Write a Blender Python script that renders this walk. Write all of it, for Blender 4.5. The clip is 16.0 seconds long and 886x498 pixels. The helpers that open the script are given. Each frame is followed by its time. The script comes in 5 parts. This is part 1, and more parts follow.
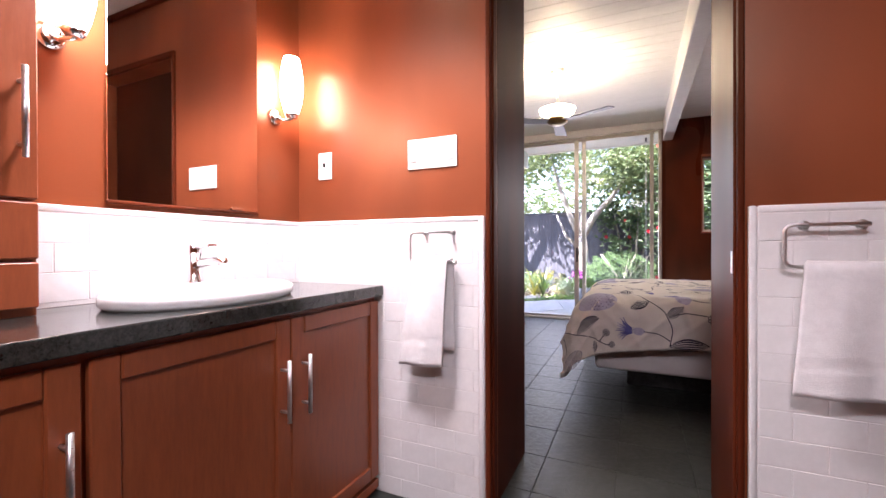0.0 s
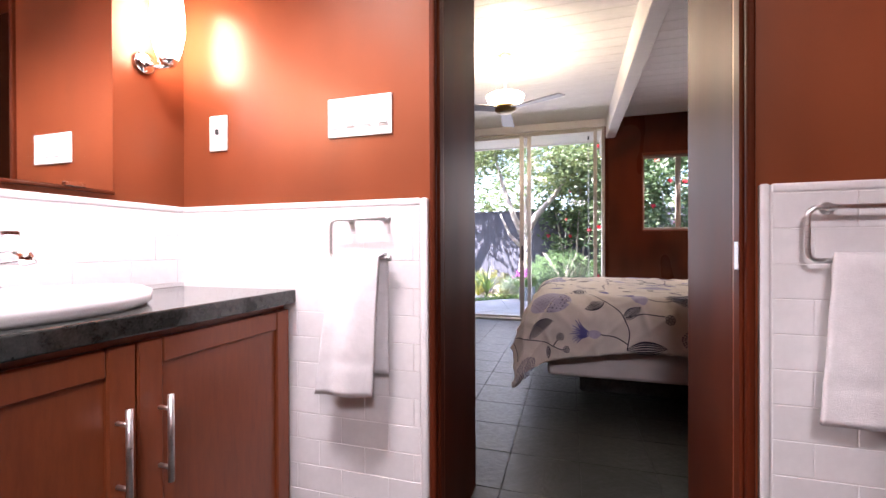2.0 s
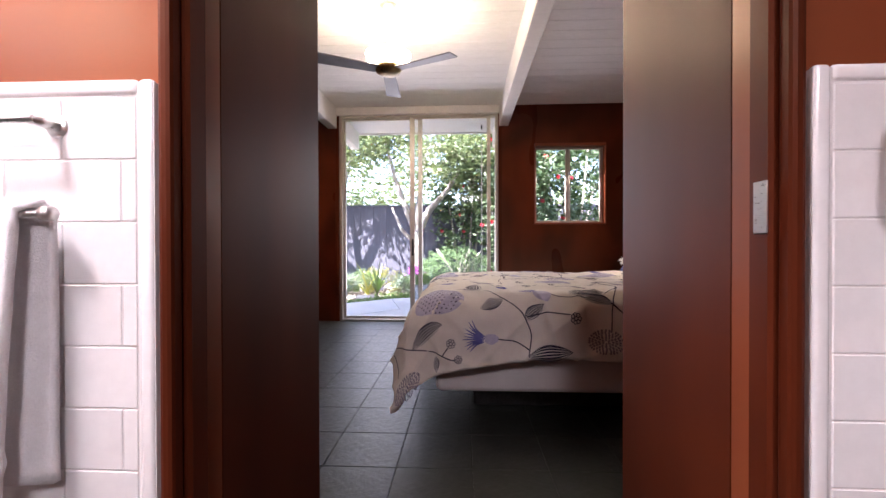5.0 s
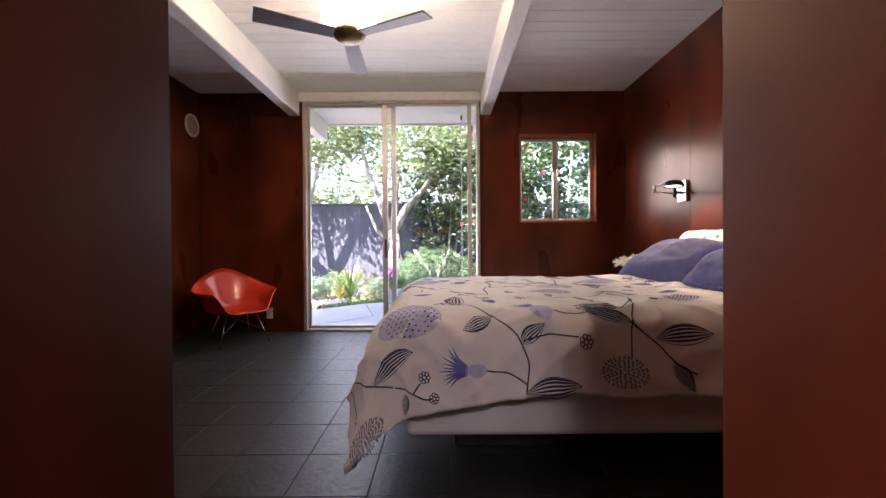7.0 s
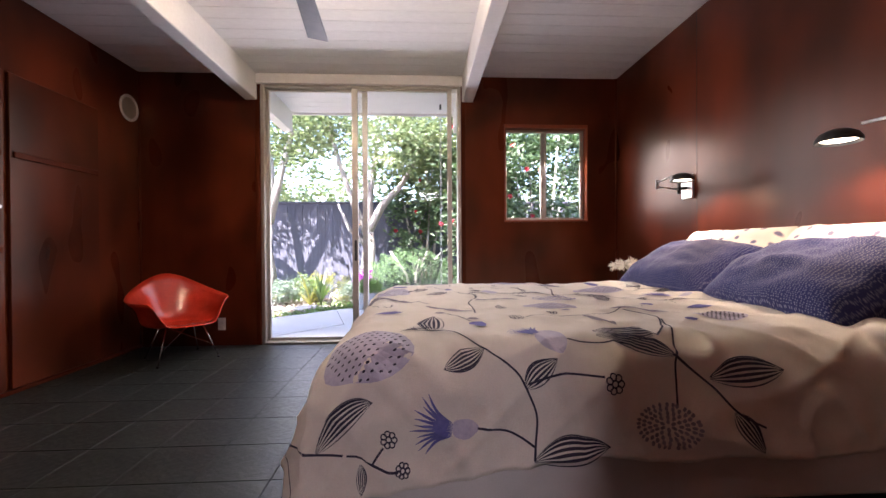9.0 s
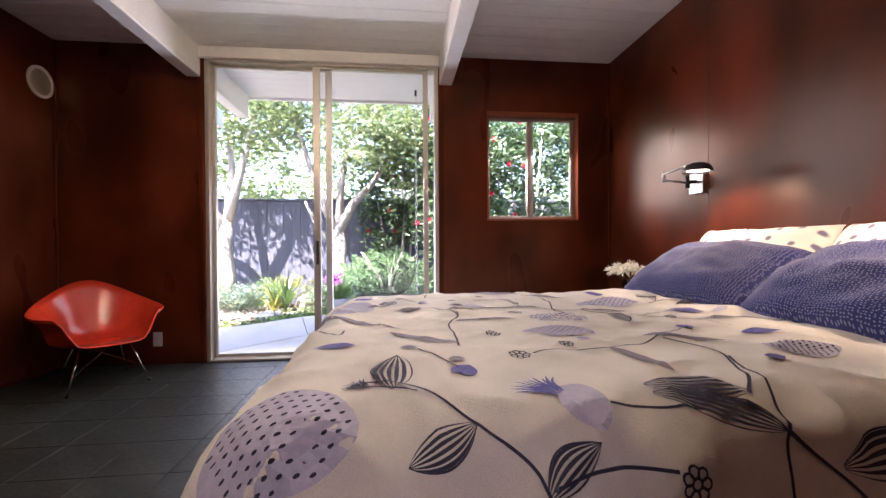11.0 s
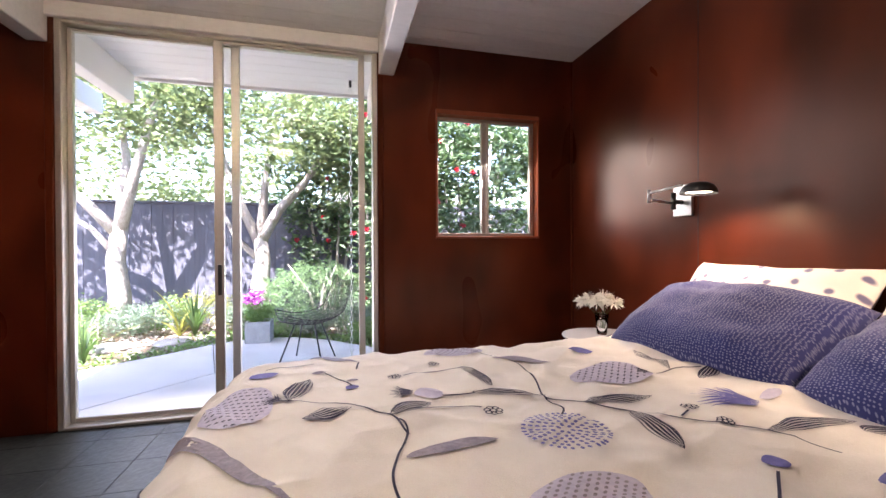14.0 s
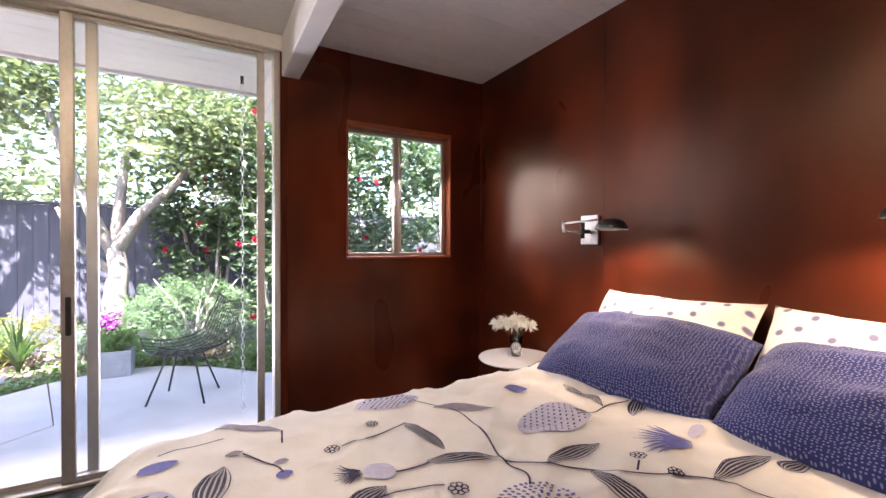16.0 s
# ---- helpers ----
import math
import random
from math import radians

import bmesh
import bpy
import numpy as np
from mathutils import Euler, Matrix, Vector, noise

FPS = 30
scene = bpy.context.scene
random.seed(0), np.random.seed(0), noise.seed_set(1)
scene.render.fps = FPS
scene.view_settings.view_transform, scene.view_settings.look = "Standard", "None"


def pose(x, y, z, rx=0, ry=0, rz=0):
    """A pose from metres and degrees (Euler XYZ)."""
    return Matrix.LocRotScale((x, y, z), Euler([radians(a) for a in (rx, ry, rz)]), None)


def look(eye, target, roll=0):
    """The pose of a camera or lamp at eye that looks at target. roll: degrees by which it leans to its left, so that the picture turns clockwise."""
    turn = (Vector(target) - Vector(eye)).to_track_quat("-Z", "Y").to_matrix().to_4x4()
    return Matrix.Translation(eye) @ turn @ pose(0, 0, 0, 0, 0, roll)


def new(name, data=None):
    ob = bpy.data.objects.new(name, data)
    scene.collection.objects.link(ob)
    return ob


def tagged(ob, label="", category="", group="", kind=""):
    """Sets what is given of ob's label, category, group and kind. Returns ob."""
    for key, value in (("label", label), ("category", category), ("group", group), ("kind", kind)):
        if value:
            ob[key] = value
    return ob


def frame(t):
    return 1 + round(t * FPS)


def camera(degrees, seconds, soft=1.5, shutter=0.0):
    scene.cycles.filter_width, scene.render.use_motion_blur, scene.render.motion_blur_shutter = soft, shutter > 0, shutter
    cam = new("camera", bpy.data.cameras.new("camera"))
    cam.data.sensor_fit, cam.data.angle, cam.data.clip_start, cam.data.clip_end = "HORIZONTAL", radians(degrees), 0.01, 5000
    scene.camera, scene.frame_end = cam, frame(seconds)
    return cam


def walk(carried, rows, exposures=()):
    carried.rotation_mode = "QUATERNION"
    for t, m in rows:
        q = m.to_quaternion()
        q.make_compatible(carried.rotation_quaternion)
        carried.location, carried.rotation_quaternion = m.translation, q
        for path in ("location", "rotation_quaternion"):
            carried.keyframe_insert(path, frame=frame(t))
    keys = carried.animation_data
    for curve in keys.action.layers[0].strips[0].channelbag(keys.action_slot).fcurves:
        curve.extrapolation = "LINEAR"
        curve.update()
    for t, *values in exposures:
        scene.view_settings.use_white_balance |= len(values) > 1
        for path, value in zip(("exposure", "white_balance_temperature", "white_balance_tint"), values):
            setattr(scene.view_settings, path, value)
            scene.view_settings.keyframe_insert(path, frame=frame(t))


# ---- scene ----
cam = camera(93.8, 16.0)
METRES, EYE, TILT, LEAN, TURN = 3.25, 1.0, 0.0, 0.0, 24.8
ROWS = [
    (0.0, 0.0, 0.0, 0.0, -0.0, -0.26, 0.17),
    (0.5, 0.0014, 0.0226, -0.0024, -1.6, -0.32, 0.19),
    (1.0, 0.0036, 0.0486, -0.0043, -3.34, -0.31, 0.14),
    (1.5, 0.0053, 0.0779, -0.0064, -5.43, -0.32, 0.16),
    (2.0, 0.0104, 0.1081, -0.0076, -7.86, -0.27, 0.21),
    (2.5, 0.0184, 0.1345, -0.011, -11.16, -0.32, 0.13),
    (3.0, 0.0291, 0.1603, -0.0173, -14.36, -0.31, 0.1),
    (3.5, 0.0431, 0.1867, -0.0247, -17.09, -0.35, 0.15),
    (4.0, 0.0591, 0.2132, -0.0294, -19.29, -0.36, 0.12),
    (6.5, 0.1362, 0.3737, -0.0273, -24.2, -0.45, 0.32),
    (7.0, 0.1527, 0.405, -0.0258, -24.9, -0.44, 0.39),
    (7.5, 0.169, 0.4353, -0.0241, -25.63, -0.45, 0.36),
    (8.0, 0.1848, 0.4658, -0.0239, -26.38, -0.44, 0.33),
    (8.5, 0.2005, 0.4987, -0.0235, -27.08, -0.38, 0.36),
    (9.0, 0.2155, 0.5288, -0.0224, -27.84, -0.4, 0.35),
    (11.5, 0.3084, 0.684, -0.017, -31.73, -0.38, 0.36),
    (12.0, 0.3289, 0.7148, -0.006, -32.67, -0.42, 0.34),
    (12.5, 0.3469, 0.7416, 0.0061, -34.06, -0.47, 0.33),
    (13.0, 0.3635, 0.7664, 0.015, -35.26, -0.35, 0.32),
    (13.5, 0.3764, 0.7887, 0.0227, -37.02, -0.32, 0.24),
    (14.0, 0.3821, 0.8094, 0.0318, -39.21, -0.4, 0.26),
    (14.5, 0.3843, 0.8315, 0.0433, -42.22, -0.35, 0.25),
    (15.0, 0.3829, 0.8491, 0.0557, -45.6, -0.32, 0.23),
    (15.5, 0.3797, 0.8635, 0.0653, -50.14, -0.32, 0.1),
    (16.0, 0.3699, 0.8765, 0.0769, -54.65, -0.4, -0.05),
]
# exposure and white balance along the way
EXPOSURES = [(0.0, 3.18, 6250, 25), (6.0, 3.2, 6250, 26), (16.0, 3.35, 6250, 24)]
walk(cam, [(t, pose(0, 0, EYE, TILT, LEAN, TURN) @ pose(METRES * x, METRES * y, METRES * z, 90 + pitch, roll, yaw)) for t, x, y, z, yaw, pitch, roll in ROWS], EXPOSURES)

# ---- world, sun and lamps ----
world = bpy.data.worlds.new("sky_world")
scene.world = world
world.use_nodes = True
wn = world.node_tree.nodes
sky = wn.new("ShaderNodeTexSky")
sky.sky_type, sky.sun_disc = "NISHITA", False
sky.sun_elevation, sky.sun_rotation = radians(54.6), radians(212)
wn["Background"].inputs["Strength"].default_value = 0.14
world.node_tree.links.new(sky.outputs["Color"], wn["Background"].inputs["Color"])


def lamp(name, kind, energy, m, color=(1, 1, 1), **more):
    data = bpy.data.lights.new(name, kind)
    data.energy, data.color = energy, color
    for key, value in more.items():
        if key == "angle":
            data.angle = value
        elif key == "radius":
            data.shadow_soft_size = value
        elif key == "size":
            data.shape, data.size, data.size_y = "RECTANGLE", value[0], value[1]
        elif key == "spot":
            data.spot_size, data.spot_blend = value
    ob = new(name, data)
    ob.matrix_world = m
    return ob


BULB_Z = 2.375
lamp("sun", "SUN", 5.0, look((-2.0, -3.2, 5.3), (0, 0, 0)), (1, 0.95, 0.86), angle=radians(0.6))
# sky light entering by the slider, and the small window
lamp("slider_daylight", "AREA", 4.3, look((-0.63, 6.02, 1.30), (-0.63, 0, -1.6)), (0.96, 0.95, 1.0), size=(1.75, 2.2))
lamp("window_daylight", "AREA", 1.6, look((1.14, 6.05, 1.62), (1.14, 3.4, -1.0)), (1.0, 0.92, 0.84), size=(0.7, 0.8))
lamp("bath_downlight_bulb", "SPOT", 33, look((-0.90, 0.85, BULB_Z), (-0.88, 0.87, 0)), (1, 0.94, 0.92), radius=0.18, spot=(radians(106), 0.6))
lamp("bath_entry_bulb", "SPOT", 24, look((0.12, -0.55, BULB_Z), (0.06, 1.2, 0)), (1, 0.94, 0.92), radius=0.3, spot=(radians(112), 0.7))
lamp("fan_bulb", "POINT", 3.3, pose(-0.62, 3.76, 2.36), (1, 0.79, 0.50), radius=0.05)

# ---- materials ----
def shade(name):
    m = bpy.data.materials.new(name)
    m.use_nodes = True
    nt = m.node_tree
    return m, nt, nt.nodes["Principled BSDF"]


def node(nt, kind, ins=(), **props):
    n = nt.nodes.new(kind)
    for k, v in props.items():
        if k == "operation":
            n.operation = v
        elif k == "blend_type":
            n.blend_type = v
        elif k == "data_type":
            n.data_type = v
        elif k == "feature":
            n.feature = v
        elif k == "wave_type":
            n.wave_type = v
    for k, v in dict(ins).items():
        if hasattr(v, "is_linked"):
            nt.links.new(v, n.inputs[k])
        else:
            n.inputs[k].default_value = v
    return n


def coords(nt, scale=(1, 1, 1)):
    tc = node(nt, "ShaderNodeTexCoord")
    return node(nt, "ShaderNodeMapping", {"Vector": tc.outputs["Object"], "Scale": scale}).outputs["Vector"]


def rgb(c):
    return (c[0], c[1], c[2], 1)


def surface(name, dark, light, scale=8.0, stretch=(1, 1, 1), rough=0.5, metal=0.0, bump=0.15, fine=90.0, wear=0.12, coat=0.0, per_piece=0.0, spec=0.5, sheen=0.0, trans=0.0, bump_dist=0.004, tint=None, patch=0.0):
    """A two-scale surface: broad stains between two colours, fine grain in colour, gloss and relief."""
    m, nt, b = shade(name)
    v = coords(nt, stretch)
    broad = node(nt, "ShaderNodeTexNoise", {"Vector": v, "Scale": scale, "Detail": 2.5 if patch else 6.0, "Roughness": 0.6, "Distortion": 0.0 if patch else 0.4})
    grain = node(nt, "ShaderNodeTexNoise", {"Vector": v, "Scale": fine, "Detail": 4.0, "Roughness": 0.65})
    blend = node(nt, "ShaderNodeMath", {0: broad.outputs[0], 1: grain.outputs[0]}, operation="ADD")
    if patch:
        # soft veneer figure instead of a fine grain
        grain = node(nt, "ShaderNodeTexNoise", {"Vector": coords(nt, (1.6, 1.6, 0.7)), "Scale": 2.2, "Detail": 1.0, "Roughness": 0.5})
        blend = node(nt, "ShaderNodeMath", {0: grain.outputs[0], 1: 0.14, 2: broad.outputs[0]}, operation="MULTIPLY_ADD")
        ramp = node(nt, "ShaderNodeMapRange", {"Value": blend.outputs[0], "From Min": 0.36, "From Max": 0.78})
    else:
        ramp = node(nt, "ShaderNodeMapRange", {"Value": blend.outputs[0], "From Min": 0.72, "From Max": 1.28})
    mix = node(nt, "ShaderNodeMix", {0: ramp.outputs[0], 6: rgb(dark), 7: rgb(light)}, data_type="RGBA")
    out = mix.outputs[2]
    if per_piece:
        info = node(nt, "ShaderNodeObjectInfo")
        val = node(nt, "ShaderNodeMapRange", {"Value": info.outputs["Random"], "To Min": 1 - per_piece, "To Max": 1 + per_piece})
        out = node(nt, "ShaderNodeHueSaturation", {"Color": out, "Value": val.outputs[0]}).outputs[0]
    if patch:
        # cloudy old varnish: broad darker and redder fields
        cloud = node(nt, "ShaderNodeTexNoise", {"Vector": coords(nt, (1, 1, 0.8)), "Scale": 2.0, "Detail": 1.5, "Roughness": 0.45, "Distortion": 0.3})
        amount = node(nt, "ShaderNodeMapRange", {"Value": cloud.outputs[0], "From Min": 0.35, "From Max": 0.65, "To Min": 1 - patch, "To Max": 1 + patch * 0.6})
        out = node(nt, "ShaderNodeHueSaturation", {"Color": out, "Value": amount.outputs[0]}).outputs[0]
    nt.links.new(out, b.inputs["Base Color"])
    r = node(nt, "ShaderNodeMapRange", {"Value": grain.outputs[0], "From Min": 0.3, "From Max": 0.7, "To Min": max(0.02, rough - wear), "To Max": min(1, rough + wear)})
    nt.links.new(r.outputs[0], b.inputs["Roughness"])
    if bump:
        bp = node(nt, "ShaderNodeBump", {"Height": blend.outputs[0], "Strength": bump, "Distance": bump_dist})
        nt.links.new(bp.outputs[0], b.inputs["Normal"])
    if tint:
        b.inputs["Specular Tint"].default_value = rgb(tint)
        b.inputs["Coat Tint"].default_value = rgb(tint)
    b.inputs["Metallic"].default_value = metal
    b.inputs["Coat Weight"].default_value = coat
    b.inputs["Coat Roughness"].default_value = 0.18
    b.inputs["Specular IOR Level"].default_value = spec
    b.inputs["Sheen Weight"].default_value = sheen
    if trans:
        b.inputs["Transmission Weight"].default_value = trans
    return m


def glowing(name, color, strength):
    m, nt, b = shade(name)
    b.inputs["Base Color"].default_value = rgb((0.9, 0.88, 0.84))
    b.inputs["Emission Color"].default_value = rgb(color)
    b.inputs["Emission Strength"].default_value = strength
    b.inputs["Roughness"].default_value = 0.35
    return m


def glass(name, tint=(1, 1, 1), rough=0.0, thin=True):
    m, nt, b = shade(name)
    if thin:
        clear = node(nt, "ShaderNodeBsdfTransparent", {"Color": rgb(tint)})
        gloss = node(nt, "ShaderNodeBsdfGlossy", {"Roughness": 0.02})
        fres = node(nt, "ShaderNodeFresnel", {"IOR": 1.30})
        mx = node(nt, "ShaderNodeMixShader", {0: fres.outputs[0], 1: clear.outputs[0], 2: gloss.outputs[0]})
        nt.links.new(mx.outputs[0], nt.nodes["Material Output"].inputs["Surface"])
    else:
        b.inputs["Base Color"].default_value = rgb(tint)
        b.inputs["Transmission Weight"].default_value = 1
        b.inputs["Roughness"].default_value = rough
        b.inputs["IOR"].default_value = 1.45
    return m


def dotted(name, base, dot, scale, size, stretch=(1, 1, 1), rough=0.85, flat=False):
    """Cloth or print with small irregular dots."""
    m, nt, b = shade(name)
    v = coords(nt, stretch)
    place = v
    if flat:
        tc = node(nt, "ShaderNodeTexCoord")
        place = node(nt, "ShaderNodeMapping", {"Vector": tc.outputs["UV"], "Scale": stretch}).outputs["Vector"]
    vor = node(nt, "ShaderNodeTexVoronoi", {"Vector": place, "Scale": scale, "Randomness": 0.5})
    if flat:
        vor.voronoi_dimensions = "2D"
    cut = node(nt, "ShaderNodeMapRange", {"Value": vor.outputs["Distance"], "From Min": size, "From Max": size + 0.09, "To Min": 1.0, "To Max": 0.0})
    broad = node(nt, "ShaderNodeTexNoise", {"Vector": v, "Scale": 5.0, "Detail": 4.0})
    tone = node(nt, "ShaderNodeMix", {0: broad.outputs[0], 6: rgb([c * 0.8 for c in base]), 7: rgb([min(1, c * 1.2) for c in base])}, data_type="RGBA")
    mix = node(nt, "ShaderNodeMix", {0: cut.outputs[0], 6: tone.outputs[2], 7: rgb(dot)}, data_type="RGBA")
    nt.links.new(mix.outputs[2], b.inputs["Base Color"])
    weave = node(nt, "ShaderNodeTexNoise", {"Vector": v, "Scale": 420.0, "Detail": 2.0})
    bp = node(nt, "ShaderNodeBump", {"Height": weave.outputs[0], "Strength": 0.12, "Distance": 0.002})
    nt.links.new(bp.outputs[0], b.inputs["Normal"])
    b.inputs["Roughness"].default_value = rough
    b.inputs["Sheen Weight"].default_value = 0.15
    b.inputs["Specular IOR Level"].default_value = 0.2
    return m


def leafy(name, dark, light, through_color):
    m, nt, b = shade(name)
    geo = node(nt, "ShaderNodeNewGeometry")
    mix = node(nt, "ShaderNodeMix", {0: geo.outputs["Random Per Island"], 6: rgb(dark), 7: rgb(light)}, data_type="RGBA")
    nt.links.new(mix.outputs[2], b.inputs["Base Color"])
    b.inputs["Roughness"].default_value = 0.42
    tl = node(nt, "ShaderNodeBsdfTranslucent", {"Color": rgb(through_color)})
    mx = node(nt, "ShaderNodeMixShader", {0: 0.3, 1: b.outputs[0], 2: tl.outputs[0]})
    nt.links.new(mx.outputs[0], nt.nodes["Material Output"].inputs["Surface"])
    return m


# one mahogany in two tones: bedroom dimness and bathroom brightness put into the colour
M_WOOD_DIM = surface("mahogany_ply_dim", (0.058, 0.0105, 0.0040), (0.140, 0.027, 0.0100), 1.6, (1.3, 1.3, 0.45), 0.30, bump=0.0, fine=24, wear=0.03, coat=0.05, spec=0.42, tint=(1.0, 0.72, 0.52), patch=0.46)
M_WOOD_LIT = surface("mahogany_ply_lit", (0.215, 0.050, 0.019), (0.31, 0.081, 0.031), 2.0, (1.2, 1.2, 0.4), 0.36, bump=0.0, fine=26, wear=0.03, coat=0.06, tint=(1.0, 0.8, 0.62), patch=0.26)
M_CAB = surface("cabinet_cherry", (0.23, 0.054, 0.019), (0.33, 0.083, 0.028), 2.2, (1.2, 1.2, 0.2), 0.38, bump=0.03, fine=60, wear=0.08, coat=0.1)
M_TRIM = surface("dark_trim_wood", (0.058, 0.010, 0.004), (0.125, 0.025, 0.009), 2.0, (1.3, 1.3, 0.35), 0.48, bump=0.0, fine=16, wear=0.03, coat=0.0, spec=0.18, tint=(1.0, 0.66, 0.46), patch=0.3)
M_WHITE = surface("white_board_paint", (0.70, 0.69, 0.68), (0.80, 0.79, 0.78), 3.0, (0.4, 1, 1), 0.55, bump=0.06, fine=40)
M_TILE = surface("white_glazed_tile", (0.76, 0.75, 0.75), (0.84, 0.83, 0.83), 6.0, rough=0.14, bump=0.02, fine=30, wear=0.05, per_piece=0.03)
M_GROUT = surface("white_grout", (0.70, 0.68, 0.67), (0.78, 0.76, 0.75), 20, rough=0.8, bump=0.2, fine=200)
M_SLATE = surface("grey_slate", (0.015, 0.018, 0.016), (0.040, 0.044, 0.038), 7.0, rough=0.42, spec=0.35, bump=0.4, fine=36, wear=0.12, per_piece=0.16, bump_dist=0.006)
M_JOINT = surface("slate_joint", (0.022, 0.024, 0.022), (0.045, 0.047, 0.043), 30, rough=0.9, bump=0.3)
M_STONE = surface("black_granite", (0.008, 0.010, 0.010), (0.05, 0.055, 0.05), 60, rough=0.12, bump=0.0, fine=220, wear=0.04, coat=0.3)
M_CHROME = surface("polished_chrome", (0.72, 0.72, 0.72), (0.82, 0.82, 0.82), 10, rough=0.12, metal=1.0, bump=0.0, wear=0.05)
M_NICKEL = surface("brushed_nickel", (0.66, 0.65, 0.63), (0.78, 0.77, 0.75), 10, (1, 1, 8), 0.36, metal=1.0, bump=0.03)
M_ALU = surface("aged_aluminium", (0.52, 0.48, 0.42), (0.66, 0.62, 0.56), 6, (1, 1, 0.3), 0.42, metal=0.75, bump=0.04)
M_CERAMIC = surface("white_ceramic", (0.82, 0.82, 0.82), (0.87, 0.87, 0.87), 5, rough=0.08, bump=0.0, wear=0.03, coat=0.3)
M_PLASTIC = surface("white_switch_plastic", (0.78, 0.77, 0.75), (0.85, 0.84, 0.82), 9, rough=0.35, bump=0.02)
M_TOWEL = surface("white_terry", (0.78, 0.77, 0.78), (0.90, 0.89, 0.90), 30, rough=0.95, bump=0.7, fine=420, sheen=0.5, spec=0.1, bump_dist=0.003)
M_DUVET = surface("cream_duvet_cotton", (0.74, 0.69, 0.62), (0.86, 0.81, 0.74), 10, rough=0.9, bump=0.5, fine=320, sheen=0.2, spec=0.15, bump_dist=0.012)
M_SHEET = surface("pale_sheet_cotton", (0.68, 0.64, 0.63), (0.80, 0.76, 0.75), 6, rough=0.9, bump=0.3, fine=300, sheen=0.2, spec=0.15)
M_PILLOW = dotted("navy_dotted_cotton", (0.024, 0.030, 0.13), (0.20, 0.21, 0.33), 165.0, 0.20, (0.55, 1, 1), flat=True)
M_FLORAL = dotted("floral_pillow_cotton", (0.74, 0.70, 0.65), (0.16, 0.15, 0.26), 11.0, 0.10, flat=True)
M_LAV = dotted("lavender_print", (0.42, 0.40, 0.55), (0.07, 0.07, 0.15), 62.0, 0.16)
M_LAVP = surface("pale_lavender_print", (0.44, 0.42, 0.56), (0.58, 0.55, 0.66), 40, rough=0.9, bump=0.0)
M_GREYP = surface("smoky_print", (0.18, 0.16, 0.20), (0.32, 0.29, 0.34), 60, (1, 1, 1), 0.9, bump=0.0)
M_BLUEP = surface("blue_print", (0.09, 0.09, 0.30), (0.17, 0.17, 0.42), 30, rough=0.9, bump=0.0)
M_INK = surface("dark_ink_print", (0.018, 0.016, 0.04), (0.05, 0.045, 0.08), 50, rough=0.9, bump=0.0)
M_RED = surface("red_fibreglass", (0.55, 0.035, 0.015), (0.70, 0.06, 0.025), 14, rough=0.20, bump=0.02, fine=160, wear=0.05, coat=0.3)
M_DARKMETAL = surface("dark_metal", (0.03, 0.03, 0.03), (0.08, 0.08, 0.08), 20, rough=0.4, metal=0.7, bump=0.03)
M_FANBLADE = surface("grey_fan_blade", (0.16, 0.16, 0.19), (0.24, 0.24, 0.28), 8, rough=0.45, bump=0.03)
M_BRASS = surface("bronze_cap", (0.16, 0.11, 0.05), (0.30, 0.22, 0.10), 12, rough=0.35, metal=0.8, bump=0.02)
M_BULB = glowing("lit_opal_glass", (1.0, 0.82, 0.62), 5.0)
M_FANGLASS = glowing("lit_fan_glass", (1.0, 0.84, 0.52), 6.0)
M_LAMPGLOW = glowing("lit_reading_lamp", (1.0, 0.82, 0.60), 2.2)
M_MIRROR = surface("silvered_mirror", (0.88, 0.88, 0.88), (0.90, 0.90, 0.90), 3, rough=0.015, metal=1.0, bump=0.0, wear=0.005)
M_GLASS = glass("window_glass", (0.97, 0.98, 0.98))
M_VASE = glass("vase_glass", (0.95, 0.97, 0.96), 0.02, False)
M_CONCRETE = surface("patio_concrete", (0.48, 0.44, 0.42), (0.66, 0.61, 0.58), 2.2, rough=0.85, bump=0.25, fine=70)
M_PLANTER = surface("cast_planter", (0.26, 0.27, 0.28), (0.40, 0.41, 0.42), 9, rough=0.85, bump=0.3, fine=90)
M_SOIL = surface("mulch_soil", (0.05, 0.035, 0.022), (0.22, 0.16, 0.11), 9, rough=0.95, bump=0.9, fine=60, bump_dist=0.02)
M_FENCE = surface("grey_stained_fence", (0.06, 0.062, 0.09), (0.10, 0.102, 0.135), 5, (3, 3, 0.3), 0.8, bump=0.2, fine=60, per_piece=0.08)
# bark tone raised so its colour carries strong sun on the trunks
M_BARK = surface("sunlit_bark", (0.24, 0.21, 0.19), (0.50, 0.46, 0.43), 9, (1, 1, 0.4), 0.9, bump=0.8, fine=50, bump_dist=0.02)
M_ROCK = surface("garden_rock", (0.30, 0.28, 0.26), (0.52, 0.49, 0.46), 7, rough=0.9, bump=0.5, fine=40, bump_dist=0.02)
M_LEAF = leafy("tree_leaf", (0.045, 0.075, 0.032), (0.15, 0.20, 0.085), (0.24, 0.30, 0.12))
M_LEAFY = leafy("yellow_leaf", (0.16, 0.18, 0.04), (0.34, 0.32, 0.08), (0.5, 0.5, 0.12))
M_CAMLEAF = leafy("camellia_leaf", (0.035, 0.07, 0.035), (0.17, 0.24, 0.14), (0.08, 0.16, 0.04))
M_MAPLE = leafy("maple_leaf", (0.10, 0.18, 0.09), (0.24, 0.36, 0.19), (0.2, 0.36, 0.12))
